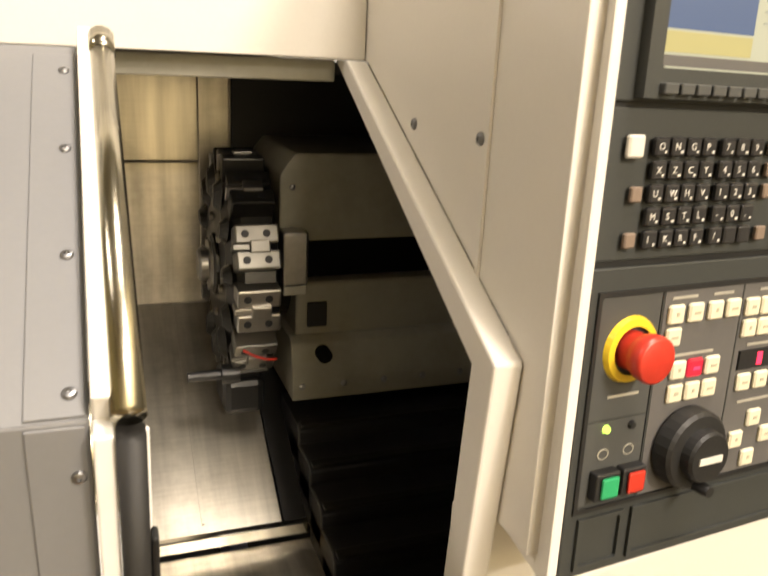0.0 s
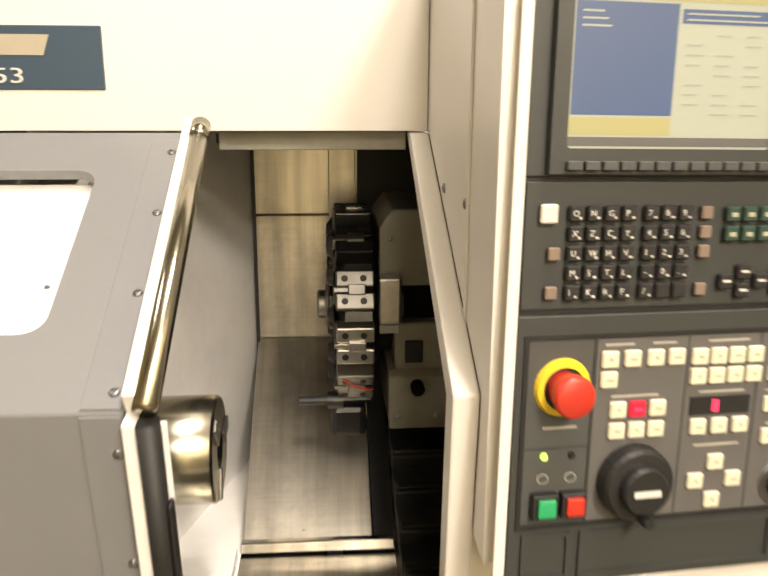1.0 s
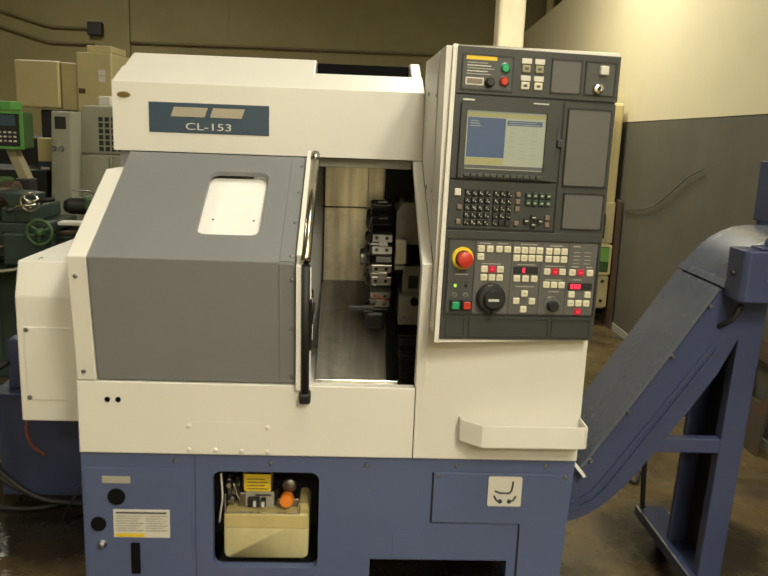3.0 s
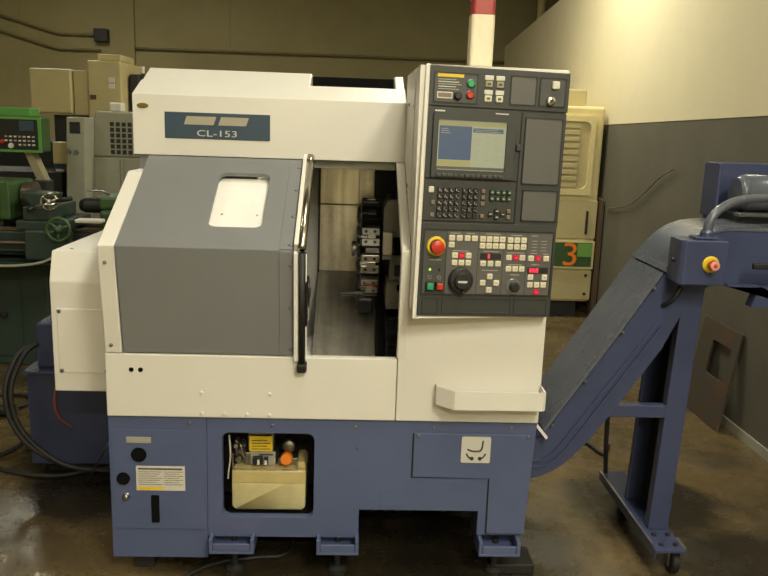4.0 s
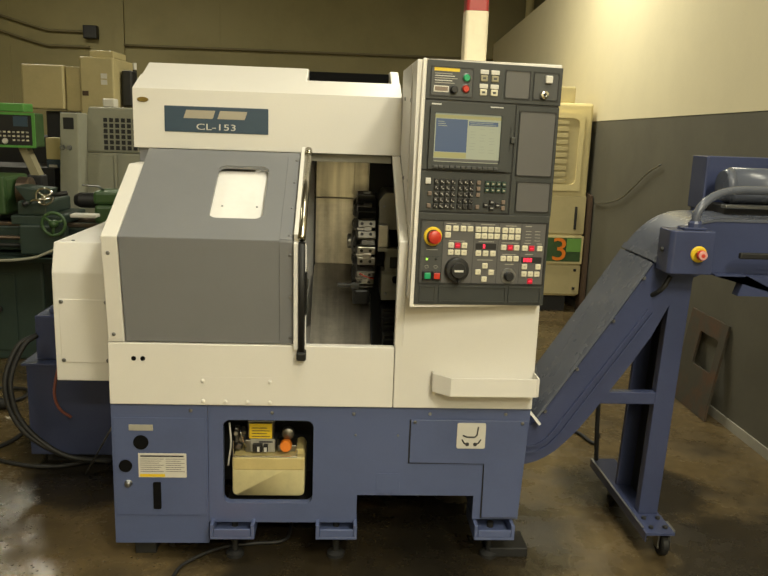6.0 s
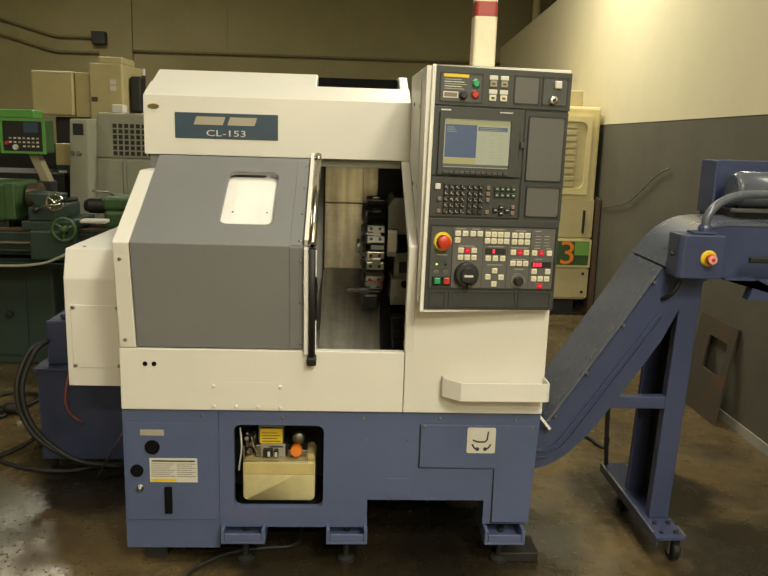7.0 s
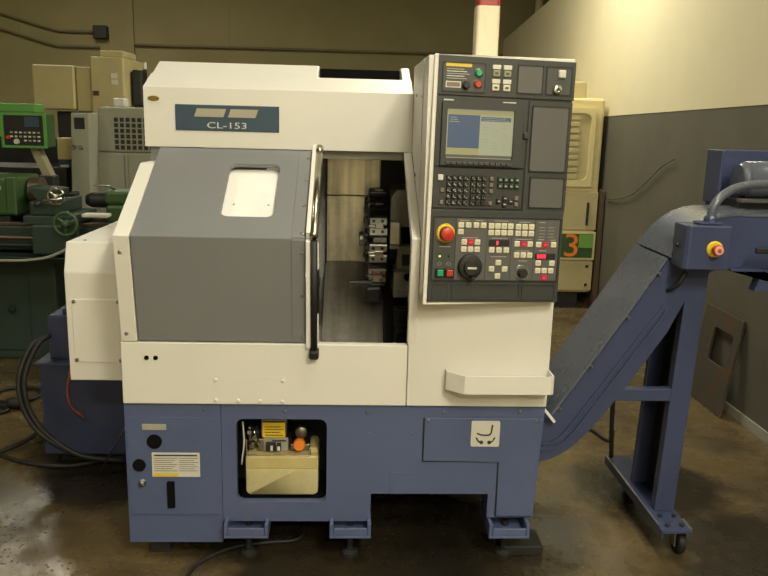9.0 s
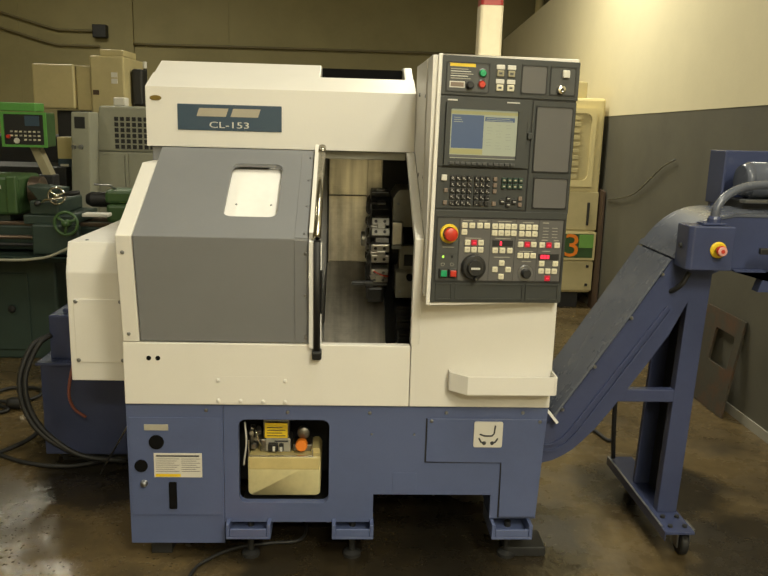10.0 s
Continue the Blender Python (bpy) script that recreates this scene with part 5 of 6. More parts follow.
for x, z in ((1.43, 0.502), (1.528, 0.655), (1.637, 0.826), (1.727, 0.975)):
    for y in (Y0 - 0.006, Y1 + 0.006):
        cpart("cover_screw", turned([(0.0, 0.006), (0.005, 0.006), (0.007, 0.0)], Matrix.Translation((x, y, z)) @ Matrix.Rotation(radians(90 if y < 0.3 else -90), 4, "X"), segs=8), SCREW)

# ---------------------------------------------------------------- neighbours behind and beside the lathe
def local(ob):
    """Turns world metres into the thing's own."""
    inv = Matrix.Translation(-ob.location)

    def put(name, bm, mat, label="", parent=None, smooth=False):
        bm.transform(inv)
        return part(name, bm, mat, parent or ob, label, smooth)
    return put


def wheel(c, r, tube, axis="Y"):
    """A spoked handwheel."""
    bm = bmesh.new()
    n, k = 28, 8
    rings = []
    for i in range(n):
        a = 2 * math.pi * i / n
        rings.append([bm.verts.new(((r + tube * math.cos(2 * math.pi * j / k)) * math.cos(a), tube * math.sin(2 * math.pi * j / k), (r + tube * math.cos(2 * math.pi * j / k)) * math.sin(a))) for j in range(k)])
    for i in range(n):
        for j in range(k):
            bm.faces.new((rings[i][j], rings[(i + 1) % n][j], rings[(i + 1) % n][(j + 1) % k], rings[i][(j + 1) % k]))
    for i in range(3):
        a = 2 * math.pi * i / 3 + 0.4
        cyl(bm, (0, 0, 0), (r * math.cos(a), 0, r * math.sin(a)), tube * 0.9, segs=8)
    cyl(bm, (0, -0.02, 0), (0, 0.03, 0), tube * 2.2, segs=12)
    bm.transform(Matrix.Translation(c))
    return bm


# cream enclosure by the partition
cream = thing("cream_machine", "cream machine enclosure with an orange numeral on a green plate", "machine", at=(2.3, 4.3, 0))
p = local(cream)
p("enclosure", boxes((1.8, 4.0, 0.13, 2.69, 5.2, 1.655), bevel=0.02), CREAM)
p("plinth", boxes((1.85, 4.05, 0.0, 2.6, 5.15, 0.13), bevel=0.0), DARK_INSIDE)
p("top_box", boxes((2.2, 4.08, 1.655, 2.56, 4.4, 1.78), bevel=0.01), BEIGE)
win = p("window_frame", plate_hole(bmesh.new(), 2.1, 0.98, 2.62, 1.58, 2.15, 1.03, 2.585, 1.54, 0.05, 0.02, m=Matrix.Translation((0, 3.978, 0))), CREAM)
p("louvre_back", boxes((2.13, 3.995, 1.01, 2.60, 3.999, 1.56), bevel=0), BEIGE, "pale slatted window blind")
for i in range(10):
    p("louvre", boxes((2.14, 3.982, 1.04 + i * 0.05, 2.50, 3.992, 1.072 + i * 0.05), bevel=0.002), BEIGE)
p("lower_door", boxes((1.85, 3.985, 0.64, 2.688, 3.998, 0.94), bevel=0.004), BEIGE)
p("foot_panel", boxes((1.85, 3.985, 0.15, 2.688, 3.998, 0.385), bevel=0.004), BEIGE)
p("door_handle", boxes((2.60, 3.955, 0.68, 2.615, 3.984, 0.86), bevel=0.004), DARK_INSIDE)
pl = p("numeral_frame", boxes((2.3, 3.975, 0.40, 2.72 - 0.03, 3.984, 0.625), bevel=0.002), CREAM)
p("green_field", boxes((2.32, 3.970, 0.42, 2.67, 3.9745, 0.61), bevel=0), MACHINE_GREEN, "green plate")
p("light_field", boxes((2.555, 3.966, 0.50, 2.67, 3.9695, 0.605), bevel=0), material("light_green_enamel", (0.16, 0.34, 0.07), 0.4), "light green patch")
lettering("numeral", "3", 0.26, Matrix.Translation(-cream.location) @ pose(2.445, 3.964, 0.43, 90), ORANGE, cream, width=0.105, label="bold orange numeral 3")
for z in (0.19, 0.34):
    p("rubber_stop", boxes((2.63, 3.97, z, 2.65, 3.984, z + 0.02), bevel=0.002), BLACK)

# sheet leaning behind it, and a wire on the partition
door = thing("steel_door_sheet", "dark steel sheet leaning against the partition", "sheet", at=(2.68, 3.8, 0))
local(door)("sheet", prism_bm([(3.84, 0.0), (4.02, 0.0), (4.02, 0.97), (3.86, 0.95)], "x", 2.672, 2.69), GAP_BROWN)
wire = thing("wall_wire", "thin bent wire hanging on the dark wall", "wire", at=(2.68, 3.2, 1.0))
hose("strand", [Vector(q) - wire.location for q in ((2.69, 3.75, 0.90), (2.68, 3.5, 0.93), (2.68, 3.2, 0.99), (2.68, 2.95, 1.10), (2.68, 2.75, 1.20), (2.68, 2.56, 1.26))], 0.005, SCREW, wire)

# rusty frame leaning on the partition
fr = thing("sheet_metal_panel", "rust-stained steel panel with a square opening, leaning on the wall", "panel", at=(2.62, 1.6, 0))
bm = plate_hole(bmesh.new(), -0.205, 0.0, 0.205, 0.512, -0.06, 0.237, 0.145, 0.418, 0.015, 0.012, m=Matrix.Translation((2.612, 1.52, 0.002)) @ Matrix.Rotation(radians(-90), 4, "Z") @ Matrix.Rotation(radians(-8), 4, "X"))
local(fr)("sheet", bm, RUST)

# grey machine with square vents
grey = thing("grey_machine", "grey-green machine tool enclosure with a grid of square vents", "machine", at=(-0.6, 3.5, 0))
p = local(grey)
p("body", boxes((-1.07, 3.2, 0.1, 0.6, 4.0, 1.215), bevel=0.012), FAR_GREY)
p("upper_body", prism_bm([(-1.06, 1.217), (-0.995, 1.52), (0.6, 1.52), (0.6, 1.217)], "y", 3.2, 3.95, bevel=0.012), FAR_GREY)
p("skirt", boxes((-1.05, 3.25, 0.0, 0.58, 3.95, 0.1), bevel=0), DARK_INSIDE)
for r in range(6):
    for c in range(8):
        x, z = -0.885 + c * 0.0385, 1.4355 - r * 0.0371
        p("vent_hole", boxes((x - 0.0125, 3.1935, z - 0.0135, x + 0.0125, 3.1985, z + 0.0135), bevel=0.0), DARK_INSIDE)
p("front_door", boxes((-1.06, 3.188, 0.3, -0.84, 3.199, 1.195), bevel=0.004), FAR_GREY)
p("door_post", boxes((-0.835, 3.18, 0.3, -0.815, 3.199, 1.21), bevel=0.004), FAR_GREY)
pil = p("pillar", prism_bm([(-1.172, 0.1), (-1.112, 1.474), (-0.996, 1.476), (-1.036, 0.1)], "y", 3.0, 3.185, bevel=0.008), FAR_GREY)
p("pillar_screen", boxes((-1.092, 2.994, 1.37, -1.026, 2.999, 1.444), bevel=0.002), BLACK)
for x in (-1.105, -1.06):
    p("pillar_switch", turned([(0.0, 0.014), (0.013, 0.014), (0.017, 0.0)], pose(x, 3.0, 1.25, 90)), SCREW)
p("pillar_foot", boxes((-1.16, 3.02, 0.0, -1.04, 3.17, 0.1), bevel=0), DARK_INSIDE)
p("top_light", boxes((-0.93, 3.3, 1.52, -0.85, 3.4, 1.58), bevel=0.01), PAPER)

# beige machine beyond
beige = thing("beige_machine", "beige machining centre with a side cabinet", "machine", at=(-1.3, 4.4, 0))
p = local(beige)
p("column", boxes((-1.252, 4.0, 0.0, -1.0, 4.6, 1.86), bevel=0.012), BEIGE)
p("column_cap", boxes((-1.19, 4.05, 1.86, -1.01, 4.4, 1.91), bevel=0.008), BEIGE)
p("cabinet", boxes((-1.68, 4.0, 1.465, -1.372, 4.5, 1.79), bevel=0.012), BEIGE)
p("cabinet_side", boxes((-1.37, 4.04, 1.455, -1.256, 4.5, 1.785), bevel=0.008), BEIGE)
p("cabinet_arm", boxes((-1.55, 4.1, 0.0, -1.33, 4.5, 1.454), bevel=0.01), DARK_INSIDE)
for z in (1.675, 1.72):
    p("label", boxes((-1.095, 3.995, z - 0.015, -1.05, 3.999, z + 0.021), bevel=0), PAPER)
p("vent", boxes((-1.235, 3.995, 1.575, -1.19, 3.999, 1.61), bevel=0), GAP_BROWN)
p("hose_reel", boxes((-0.99, 4.15, 1.50, -0.90, 4.3, 1.78), bevel=0.02), BLACK)
p("dark_base", boxes((-2.3, 4.2, 0.0, -1.35, 4.9, 1.25), bevel=0.02), DARK_INSIDE)
lamp = thing("signal_lamp_stick", "slim signal lamp with alternate black and pale bands", "lamp", at=(-0.92, 4.3, 1.5))
for i in range(6):
    local(lamp)("lamp_band", turned([(0.0, 0.0), (0.016, 0.0), (0.016, 0.05), (0.0, 0.05)], Matrix.Translation((-0.92, 4.3, 1.52 + i * 0.055)), segs=12), PAPER if i % 2 else BLACK)
carton = thing("parts_carton", "cream and blue carton standing on a shelf", "carton", at=(-1.29, 3.3, 1.0))
local(carton)("upper_half", boxes((-1.33, 3.3, 1.165, -1.2, 3.42, 1.31), bevel=0.003), CREAM)
local(carton)("print_mark", boxes((-1.315, 3.2985, 1.105, -1.26, 3.2996, 1.13), bevel=0), PAPER)
local(carton)("lower_half", boxes((-1.33, 3.3, 1.08, -1.2, 3.42, 1.164), bevel=0.003), SIGN_BLUE)
shelf = thing("dark_bench", "dark steel bench behind the old lathe", "bench", at=(-1.7, 3.3, 0))
local(shelf)("top", boxes((-2.6, 3.2, 0.86, -1.2, 3.7, 1.078), bevel=0.006), DARK_INSIDE)
local(shelf)("leg", boxes((-1.35, 3.3, 0.0, -1.25, 3.4, 0.86), bevel=0.004), DARK_INSIDE)
local(shelf)("leg", boxes((-2.5, 3.3, 0.0, -2.4, 3.4, 0.86), bevel=0.004), DARK_INSIDE)
for x0, x1 in ((-1.62, -1.44), (-1.4, -1.22)):
    c = thing("cardboard_box", "small tan cardboard box on the bench", "box", "boxes on the bench", at=((x0 + x1) / 2, 3.1, 0.8))
    local(c)("carton", boxes((x0, 3.02, 0.79, x1, 3.18, 0.86), bevel=0.003), BEIGE)
ledge = thing("bench_ledge", "low dark ledge in front of the bench", "bench", at=(-1.5, 3.1, 0))
local(ledge)("slab", boxes((-1.8, 3.0, 0.0, -1.18, 3.19, 0.788), bevel=0.004), DARK_INSIDE)

# green control pendant
pend = thing("control_pendant", "green framed machine control pendant on an arm", "control panel", at=(-1.31, 2.75, 1.2))
p = local(pend)
p("housing", boxes((-1.445, 2.7, 1.25, -1.18, 2.85, 1.455), bevel=0.01), MACHINE_GREEN)
p("green_rim", plate_hole(bmesh.new(), -1.447, 1.248, -1.178, 1.457, -1.43, 1.262, -1.195, 1.442, 0.006, 0.012, m=Matrix.Translation((0, 2.688, 0))), material("bright_green_enamel", (0.10, 0.30, 0.06), 0.4), "bright green rim")
p("face", boxes((-1.431, 2.695, 1.262, -1.194, 2.699, 1.442), bevel=0), BLACK)
p("screen", boxes((-1.305, 2.691, 1.375, -1.22, 2.6945, 1.435), bevel=0), SIGN_BLUE)
p("dial", turned([(0.0, 0.012), (0.014, 0.012), (0.018, 0.0)], pose(-1.36, 2.695, 1.285, 90)), PAPER)
p("stop_button", turned([(0.0, 0.02), (0.011, 0.02), (0.012, 0.0)], pose(-1.405, 2.695, 1.31, 90)), RED)
for r in range(3):
    for c in range(7):
        if not (r == 2 and c < 3):
            p("key", boxes((-1.395 + c * 0.027, 2.691, 1.335 - r * 0.024, -1.38 + c * 0.027, 2.6945, 1.345 - r * 0.024), bevel=0), CREAM_KEY if (r + c) % 3 else CAST)
p("top_box", boxes((-1.6, 2.8, 1.46, -1.28, 2.95, 1.512), bevel=0.006), material("leaf_green_enamel", (0.10, 0.30, 0.06), 0.45))
p("arm", prism_bm([(-1.31, 1.25), (-1.26, 1.25), (-1.19, 1.08), (-1.24, 1.08)], "y", 2.75, 2.83), OLIVE_KEY)
p("stand", boxes((-1.27, 2.74, 0.0, -1.17, 2.84, 1.08), bevel=0.01), DARK_INSIDE)

# old engine lathe
eng = thing("engine_lathe", "old green engine lathe with worn bed ways and handwheels", "lathe", at=(-1.0, 2.4, 0))
p = local(eng)
p("bed", boxes((-2.6, 2.3, 0.66, -0.2, 2.62, 0.80), bevel=0.01), MACHINE_TEAL)
p("way", boxes((-2.6, 2.31, 0.80, -0.2, 2.36, 0.822), bevel=0.004), WAY)
p("way", boxes((-2.6, 2.54, 0.80, -0.2, 2.60, 0.822), bevel=0.004), WAY)
bar("lead_screw", [Vector(q) - eng.location for q in ((-2.5, 2.25, 0.735), (-0.3, 2.25, 0.745))], 0.012, WAY, eng)
bar("feed_rod", [Vector(q) - eng.location for q in ((-2.5, 2.25, 0.695), (-0.3, 2.25, 0.70))], 0.010, DARK_INSIDE, eng)
p("pedestal", boxes((-1.5, 2.31, 0.0, -1.0, 2.6, 0.64), bevel=0.015), MACHINE_TEAL)
p("pedestal", boxes((-2.55, 2.31, 0.0, -2.1, 2.6, 0.64), bevel=0.015), MACHINE_TEAL)
p("pedestal", boxes((-0.6, 2.33, 0.0, -0.25, 2.58, 0.64), bevel=0.015), MACHINE_TEAL)
p("pedestal_door", boxes((-1.42, 2.30, 0.06, -1.16, 2.309, 0.52), bevel=0.003), MACHINE_TEAL)
p("door_knob", turned([(0.0, 0.03), (0.02, 0.026), (0.022, 0.016), (0.01, 0.0)], pose(-1.254, 2.30, 0.312, 90)), BLACK)
p("chip_pan", prism_bm([(2.05, 0.66), (2.10, 0.625), (2.66, 0.625), (2.70, 0.68), (2.694, 0.68), (2.655, 0.632), (2.105, 0.632), (2.056, 0.663)], "x", -2.6, -0.7), MACHINE_TEAL)
hose("pan_rim", [Vector(q) - eng.location for q in ((-2.4, 2.05, 0.665), (-1.3, 2.05, 0.645), (-1.0, 2.05, 0.655), (-0.86, 2.05, 0.70), (-0.70, 2.06, 0.79))], 0.008, FAR_GREY, eng, "bent pale pan rim")
p("headstock_foot", boxes((-1.9, 2.32, 0.822, -1.24, 2.6, 0.86), bevel=0.006), MACHINE_TEAL)
hs = p("headstock", boxes((-1.9, 2.28, 0.86, -1.17, 2.62, 1.08), bevel=0.02), MACHINE_GREEN)
p("headstock_rib", boxes((-1.23, 2.26, 0.87, -1.17, 2.30, 1.085), bevel=0.01), MACHINE_GREEN)
p("maker_plate", boxes((-1.31, 2.262, 1.01, -1.255, 2.2645, 1.03), bevel=0), PAPER)
p("spindle_chuck", turned([(0.0, 0.0), (0.085, 0.0), (0.085, 0.06), (0.07, 0.065), (0.0, 0.065)], pose(-1.155, 2.45, 0.985, 0, 90)), WAY, smooth=False)
p("saddle", boxes((-1.12, 2.2, 0.822, -0.84, 2.62, 0.875), bevel=0.008), MACHINE_TEAL)
p("cross_slide", boxes((-1.08, 2.2, 0.875, -0.92, 2.6, 0.955), bevel=0.01), MACHINE_TEAL)
p("tool_post", prism_bm([(-1.10, 1.035), (-0.92, 1.02), (-0.94, 0.955), (-1.04, 0.955)], "y", 2.22, 2.4, bevel=0.006), MACHINE_TEAL)
p("apron", boxes((-1.06, 2.15, 0.66, -0.8, 2.2, 0.83), bevel=0.012), MACHINE_TEAL)
p("carriage_wheel", wheel((-0.85, 2.1, 0.845), 0.062, 0.009), MACHINE_GREEN, smooth=True)
p("cross_wheel", wheel((-0.905, 2.14, 0.99), 0.045, 0.006), CHROME, smooth=True)
p("wheel_handle", turned([(0.0, 0.09), (0.012, 0.085), (0.014, 0.04), (0.008, 0.0), (0.0, 0.0)], pose(-0.86, 2.12, 1.0, 0, 80)), BLACK, smooth=True)
ts = p("tailstock", boxes((-0.70, 2.32, 0.822, -0.45, 2.58, 0.93), (-0.71, 2.34, 0.93, -0.42, 2.54, 1.01), bevel=0.02), MACHINE_GREEN)
p("tailstock_quill", turned([(0.0, 0.0), (0.03, 0.0), (0.045, 0.03), (0.045, 0.16), (0.0, 0.16)], pose(-0.84, 2.44, 0.945, 0, 90)), BLACK)
bar("tailstock_lever", [Vector(q) - eng.location for q in ((-0.66, 2.40, 1.01), (-0.68, 2.36, 1.035), (-0.75, 2.30, 1.045))], 0.006, SCREW, eng)
p("rag", boxes((-0.79, 2.18, 0.872, -0.645, 2.26, 0.892), bevel=0.006), PAPER, "white rag on the saddle")
bar("lever", [Vector(q) - eng.location for q in ((-1.02, 2.16, 0.93), (-0.96, 2.12, 0.97), (-0.86, 2.10, 0.985))], 0.007, CHROME, eng)
p("lever_knob", turned([(0.0, -0.02), (0.016, -0.01), (0.018, 0.005), (0.0, 0.02)], Matrix.Translation((-1.02, 2.16, 0.945))), BLACK, smooth=True)

# blue coolant tank with pump box and hoses
cool = thing("coolant_tank", "blue steel coolant tank with a pump box on top", "tank", at=(-0.3, 0.95, 0))
p = local(cool)
p("tank", boxes((-0.545, 0.72, 0.05, 0.0, 1.2, 0.44), bevel=0.006), SHADED_BLUE)
p("tank_lid", boxes((-0.555, 0.70, 0.441, 0.0, 1.21, 0.452), bevel=0.002), SHADED_BLUE)
p("tank_foot", boxes((-0.5, 0.78, 0.0, -0.1, 1.15, 0.05), bevel=0), DARK_INSIDE)
p("pump_box", boxes((-0.515, 0.76, 0.452, -0.15, 1.1, 0.635), bevel=0.006), SHADED_BLUE)
p("box_lid", boxes((-0.47, 0.80, 0.636, -0.2, 1.05, 0.655), bevel=0.006), SHADED_BLUE)
o = -cool.location
for dx in (0.0, 0.022):
    hose("tank_hose", [Vector(q) + o for q in ((-0.50, 0.74, 0.56), (-0.535 - dx, 0.70, 0.53), (-0.57 - dx, 0.66, 0.44), (-0.575 - dx, 0.64, 0.36), (-0.55 - dx, 0.63, 0.26), (-0.48 - dx, 0.62, 0.17), (-0.36, 0.62, 0.09), (-0.2, 0.66, 0.05))], 0.0105, RUBBER, cool, "black rubber hose")
hose("red_line", [Vector(q) + o for q in ((-0.37, 0.66, 0.52), (-0.385, 0.62, 0.44), (-0.392, 0.6, 0.36), (-0.375, 0.6, 0.30), (-0.335, 0.61, 0.26))], 0.006, material("red_brown_hose", (0.20, 0.06, 0.04), 0.5), cool, "thin red-brown hose")

# cables on the floor
def cable(label, pts, r=0.009):
    c = thing("floor_cable", label, "cable", "cables on the floor", at=pts[0])
    hose("sheath", [Vector(q) - c.location for q in pts], r, RUBBER, c)
    return c


cable("black power cable snaking across the concrete", [(-2.2, 1.15, 0.01), (-1.4, 1.0, 0.01), (-0.9, 0.86, 0.01), (-0.62, 0.72, 0.01), (-0.42, 0.70, 0.01), (-0.2, 0.80, 0.01), (-0.02, 0.7, 0.01)], 0.009)
cable("black cable running out from under the lathe", [(0.56, 0.3, 0.009), (0.55, 0.13, 0.009), (0.44, 0.1, 0.009), (0.33, 0.07, 0.009), (0.25, 0.0, 0.009), (0.21, -0.08, 0.009), (0.2, -0.3, 0.009)], 0.006)
cable("coiled grey cable with a plug lying on the floor", [(-1.2, 1.5, 0.01), (-0.98, 1.42, 0.012), (-0.88, 1.5, 0.012), (-0.92, 1.62, 0.012), (-1.08, 1.62, 0.012), (-1.1, 1.45, 0.012), (-0.95, 1.3, 0.012), (-1.2, 1.2, 0.012)], 0.009)
cable("short black cable curling up beside the coolant tank", [(-0.80, 0.78, 0.012), (-0.70, 0.90, 0.03), (-0.63, 1.0, 0.07), (-0.57, 1.0, 0.075), (-0.56, 0.92, 0.04), (-0.50, 0.80, 0.01), (-0.30, 0.74, 0.01)], 0.010)
plug = thing("power_plug", "black and silver heavy power plug on the floor", "plug", at=(-0.93, 1.36, 0.0))
local(plug)("plug_body", turned([(0.0, 0.0), (0.022, 0.0), (0.028, 0.02), (0.028, 0.06), (0.018, 0.075), (0.0, 0.075)], pose(-0.97, 1.36, 0.03, 0, 90)), RUBBER, smooth=True)
local(plug)("plug_collar", turned([(0.0, 0.0), (0.03, 0.0), (0.03, 0.025), (0.0, 0.025)], pose(-0.90, 1.36, 0.03, 0, 90)), CHROME)
case = thing("plastic_case", "small orange plastic case lying on the concrete floor", "case", at=(0.36, -0.27, 0))
part("case_body", boxes((-0.06, -0.1, 0.0, 0.06, 0.09, 0.034), bevel=0.006), ORANGE, case)
part("case_lid", boxes((-0.061, -0.101, 0.0345, 0.061, 0.091, 0.046), bevel=0.005), ORANGE, case)
part("case_latch", boxes((-0.015, 0.0915, 0.024, 0.015, 0.096, 0.042), bevel=0.002), BLACK, case, "black latch")
case.rotation_euler.z = radians(6)
lead = thing("thin_rod", "thin wire rod leaning on the lathe base", "rod", at=(-0.3, 0.7, 0))
bar("rod", [Vector(q) - lead.location for q in ((-0.30, 0.64, 0.003), (-0.01, 0.147, 0.465))], 0.003, SCREW, lead)
cable("black conveyor hose lying on the floor", [(1.45, 1.25, 0.01), (1.7, 1.3, 0.01), (1.88, 1.15, 0.01), (1.93, 1.0, 0.01), (1.99, 1.1, 0.01)], 0.009)
up = thing("conveyor_hose", "black upright hose below the conveyor", "hose", at=(1.72, 0.5, 0))
hose("sheath", [Vector(q) - up.location for q in ((1.79, 0.56, 0.125), (1.768, 0.53, 0.3), (1.75, 0.5, 0.60))], 0.009, RUBBER, up)

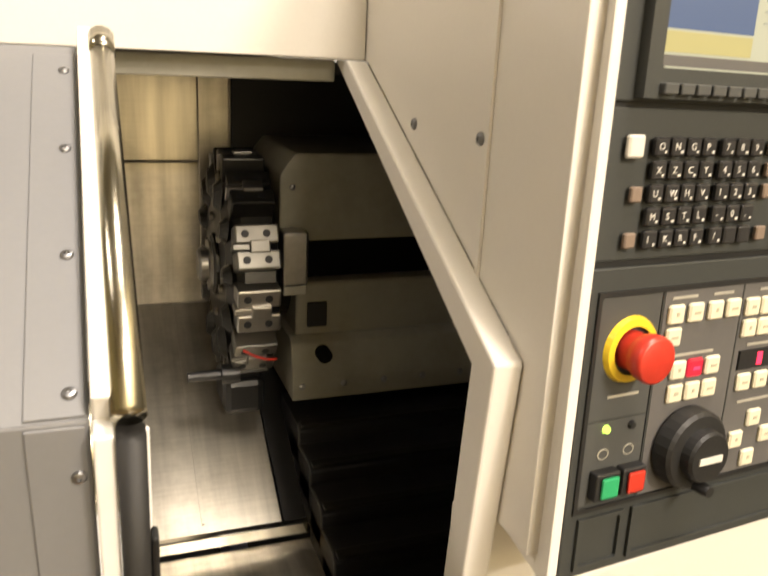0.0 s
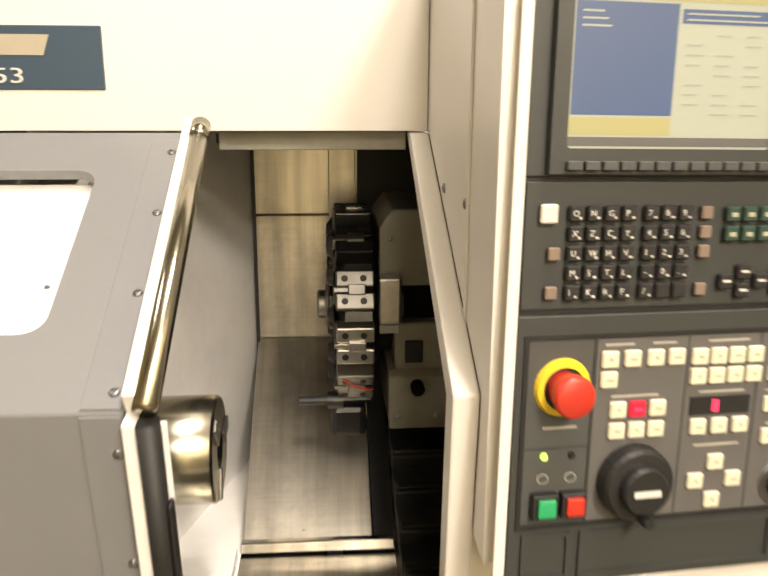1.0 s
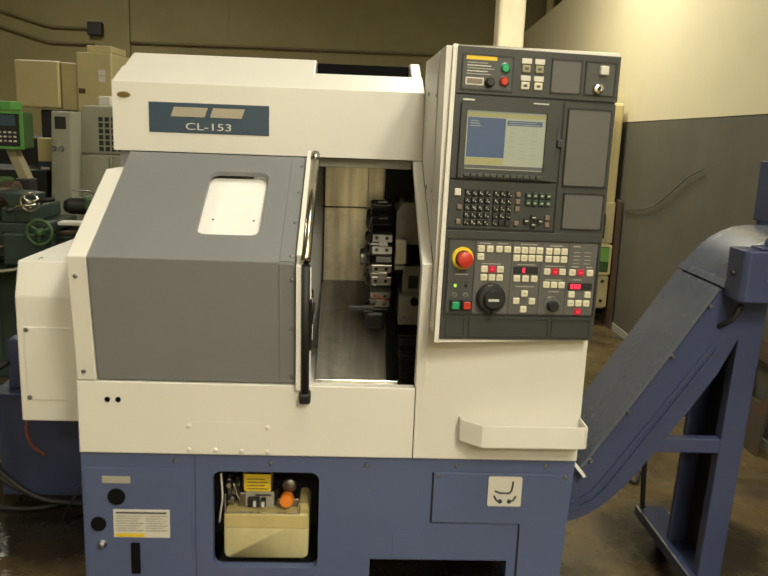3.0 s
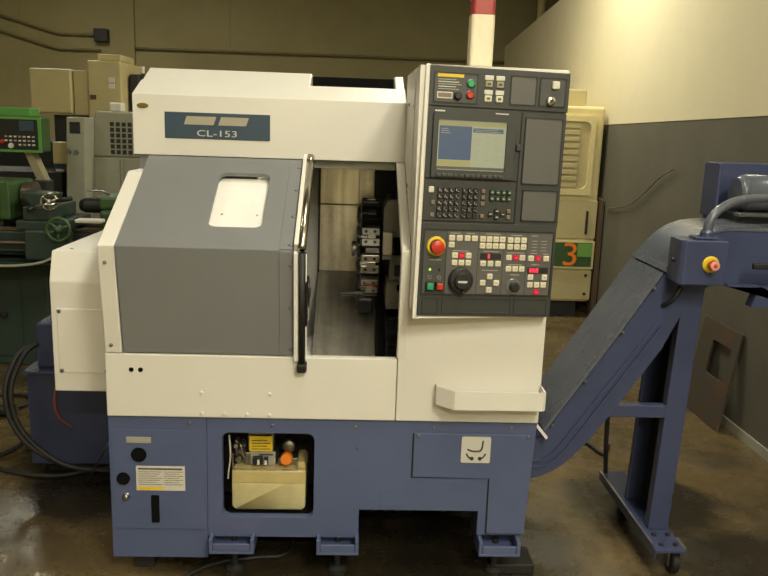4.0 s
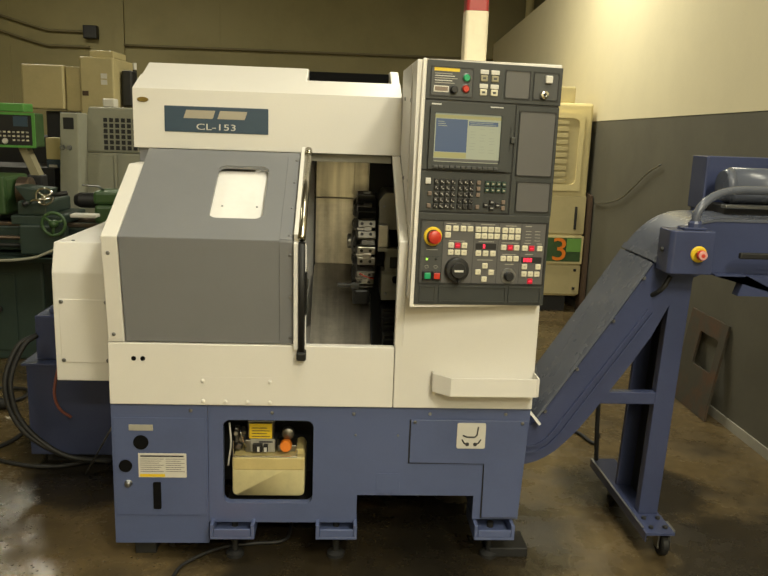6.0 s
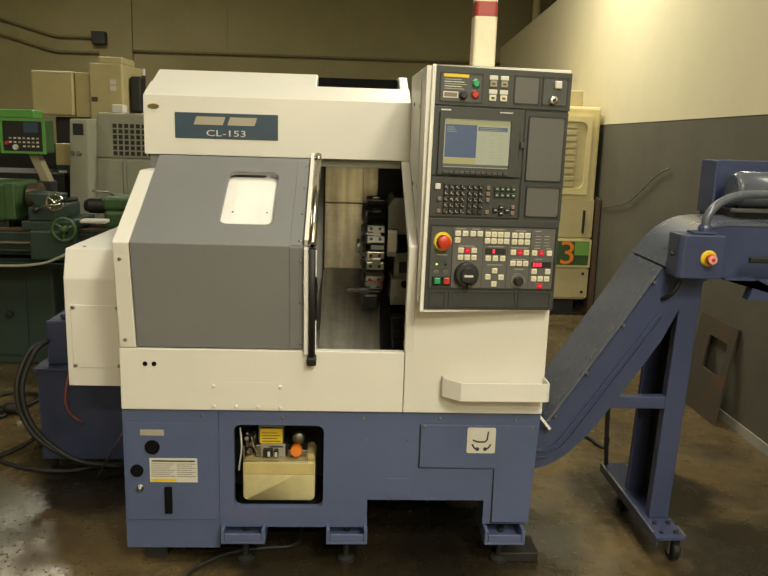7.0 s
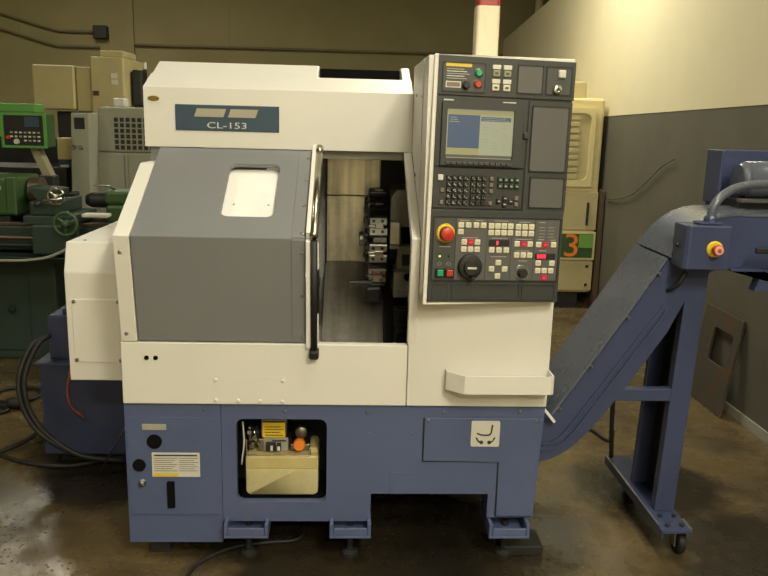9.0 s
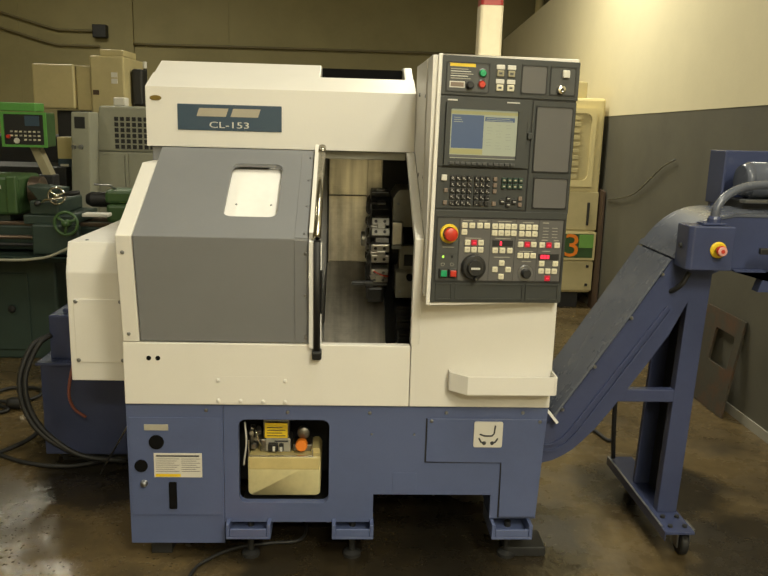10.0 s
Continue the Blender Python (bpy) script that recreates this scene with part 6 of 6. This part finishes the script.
# back wall: conduits, junction box, column
jb = thing("junction_box", "dark square junction box on the back wall", "box", at=(-2.485, 8.150, 2.45))
local(jb)("case", boxes((-2.57, 8.080, 2.375, -2.40, 8.199, 2.535), bevel=0.01), BLACK)
CONDUIT = material("painted_conduit", (0.15, 0.125, 0.06), 0.6)
for pts in (((-4.28, 8.160, 2.78), (-3.9, 8.160, 2.71), (-3.2, 8.160, 2.52), (-3.0, 8.160, 2.50), (-2.66, 8.160, 2.50)), ((-4.28, 8.160, 2.58), (-3.9, 8.160, 2.52), (-3.2, 8.160, 2.33), (-3.0, 8.160, 2.315), (-2.6, 8.160, 2.315)), ((-2.17, 8.160, 2.355), (-0.4, 8.160, 2.36), (1.5, 8.160, 2.36), (2.6, 8.160, 2.36))):
    pts = [(x + 0.09, y, z - 0.04) for x, y, z in pts]
    c = thing("wall_conduit", "painted conduit along the back wall", "conduit", "conduits on the back wall", at=pts[0])
    hose("pipe", [Vector(q) - c.location for q in pts], 0.017, CONDUIT, c)
structure("trim_column", boxes((-2.20, 8.160, 0, -2.08, 8.199, TOP), bevel=0), WALL_BACK, "tan pilaster strip on the back wall")
for x in (-3.55, -0.9, 0.4, 1.7):
    structure("trim_strip", boxes((x, 8.192, 0, x + 0.03, 8.199, TOP), bevel=0), WALL_BACK, "thin joint strip on the back wall")
structure("baseboard", boxes((XR - 0.008, YF, 0.0, XR - 0.0005, YB, 0.05), bevel=0), CAST, "pale worn strip where wall meets floor")
pole = thing("pipe_pole", "cream painted upright pipe beyond the partition", "pipe", at=(3.05, 8.3, 0))
local(pole)("tube", turned([(0.0, 0.0), (0.05, 0.0), (0.05, 4.19), (0.0, 4.19)], Matrix.Translation((3.05, 8.3, 0))), CREAM, smooth=True)

# final standing places of the machines behind
for ob, back in ((cream, 0.31), (door, 0.25), (wire, 0.2), (grey, 0.19), (beige, 0.236), (lamp, 0.236), (carton, 0.2), (shelf, 0.2), (ledge, 0.19), (pend, 0.16), (eng, 0.14), (pole, 0.5)):
    ob.location.y -= back
pend.location += Vector((0.042, 0, -0.021))
cream.location.x -= 0.028
grey.location.x += 0.03
grey.scale.z = 0.98
carton.location += Vector((0.045, 0, -0.035))
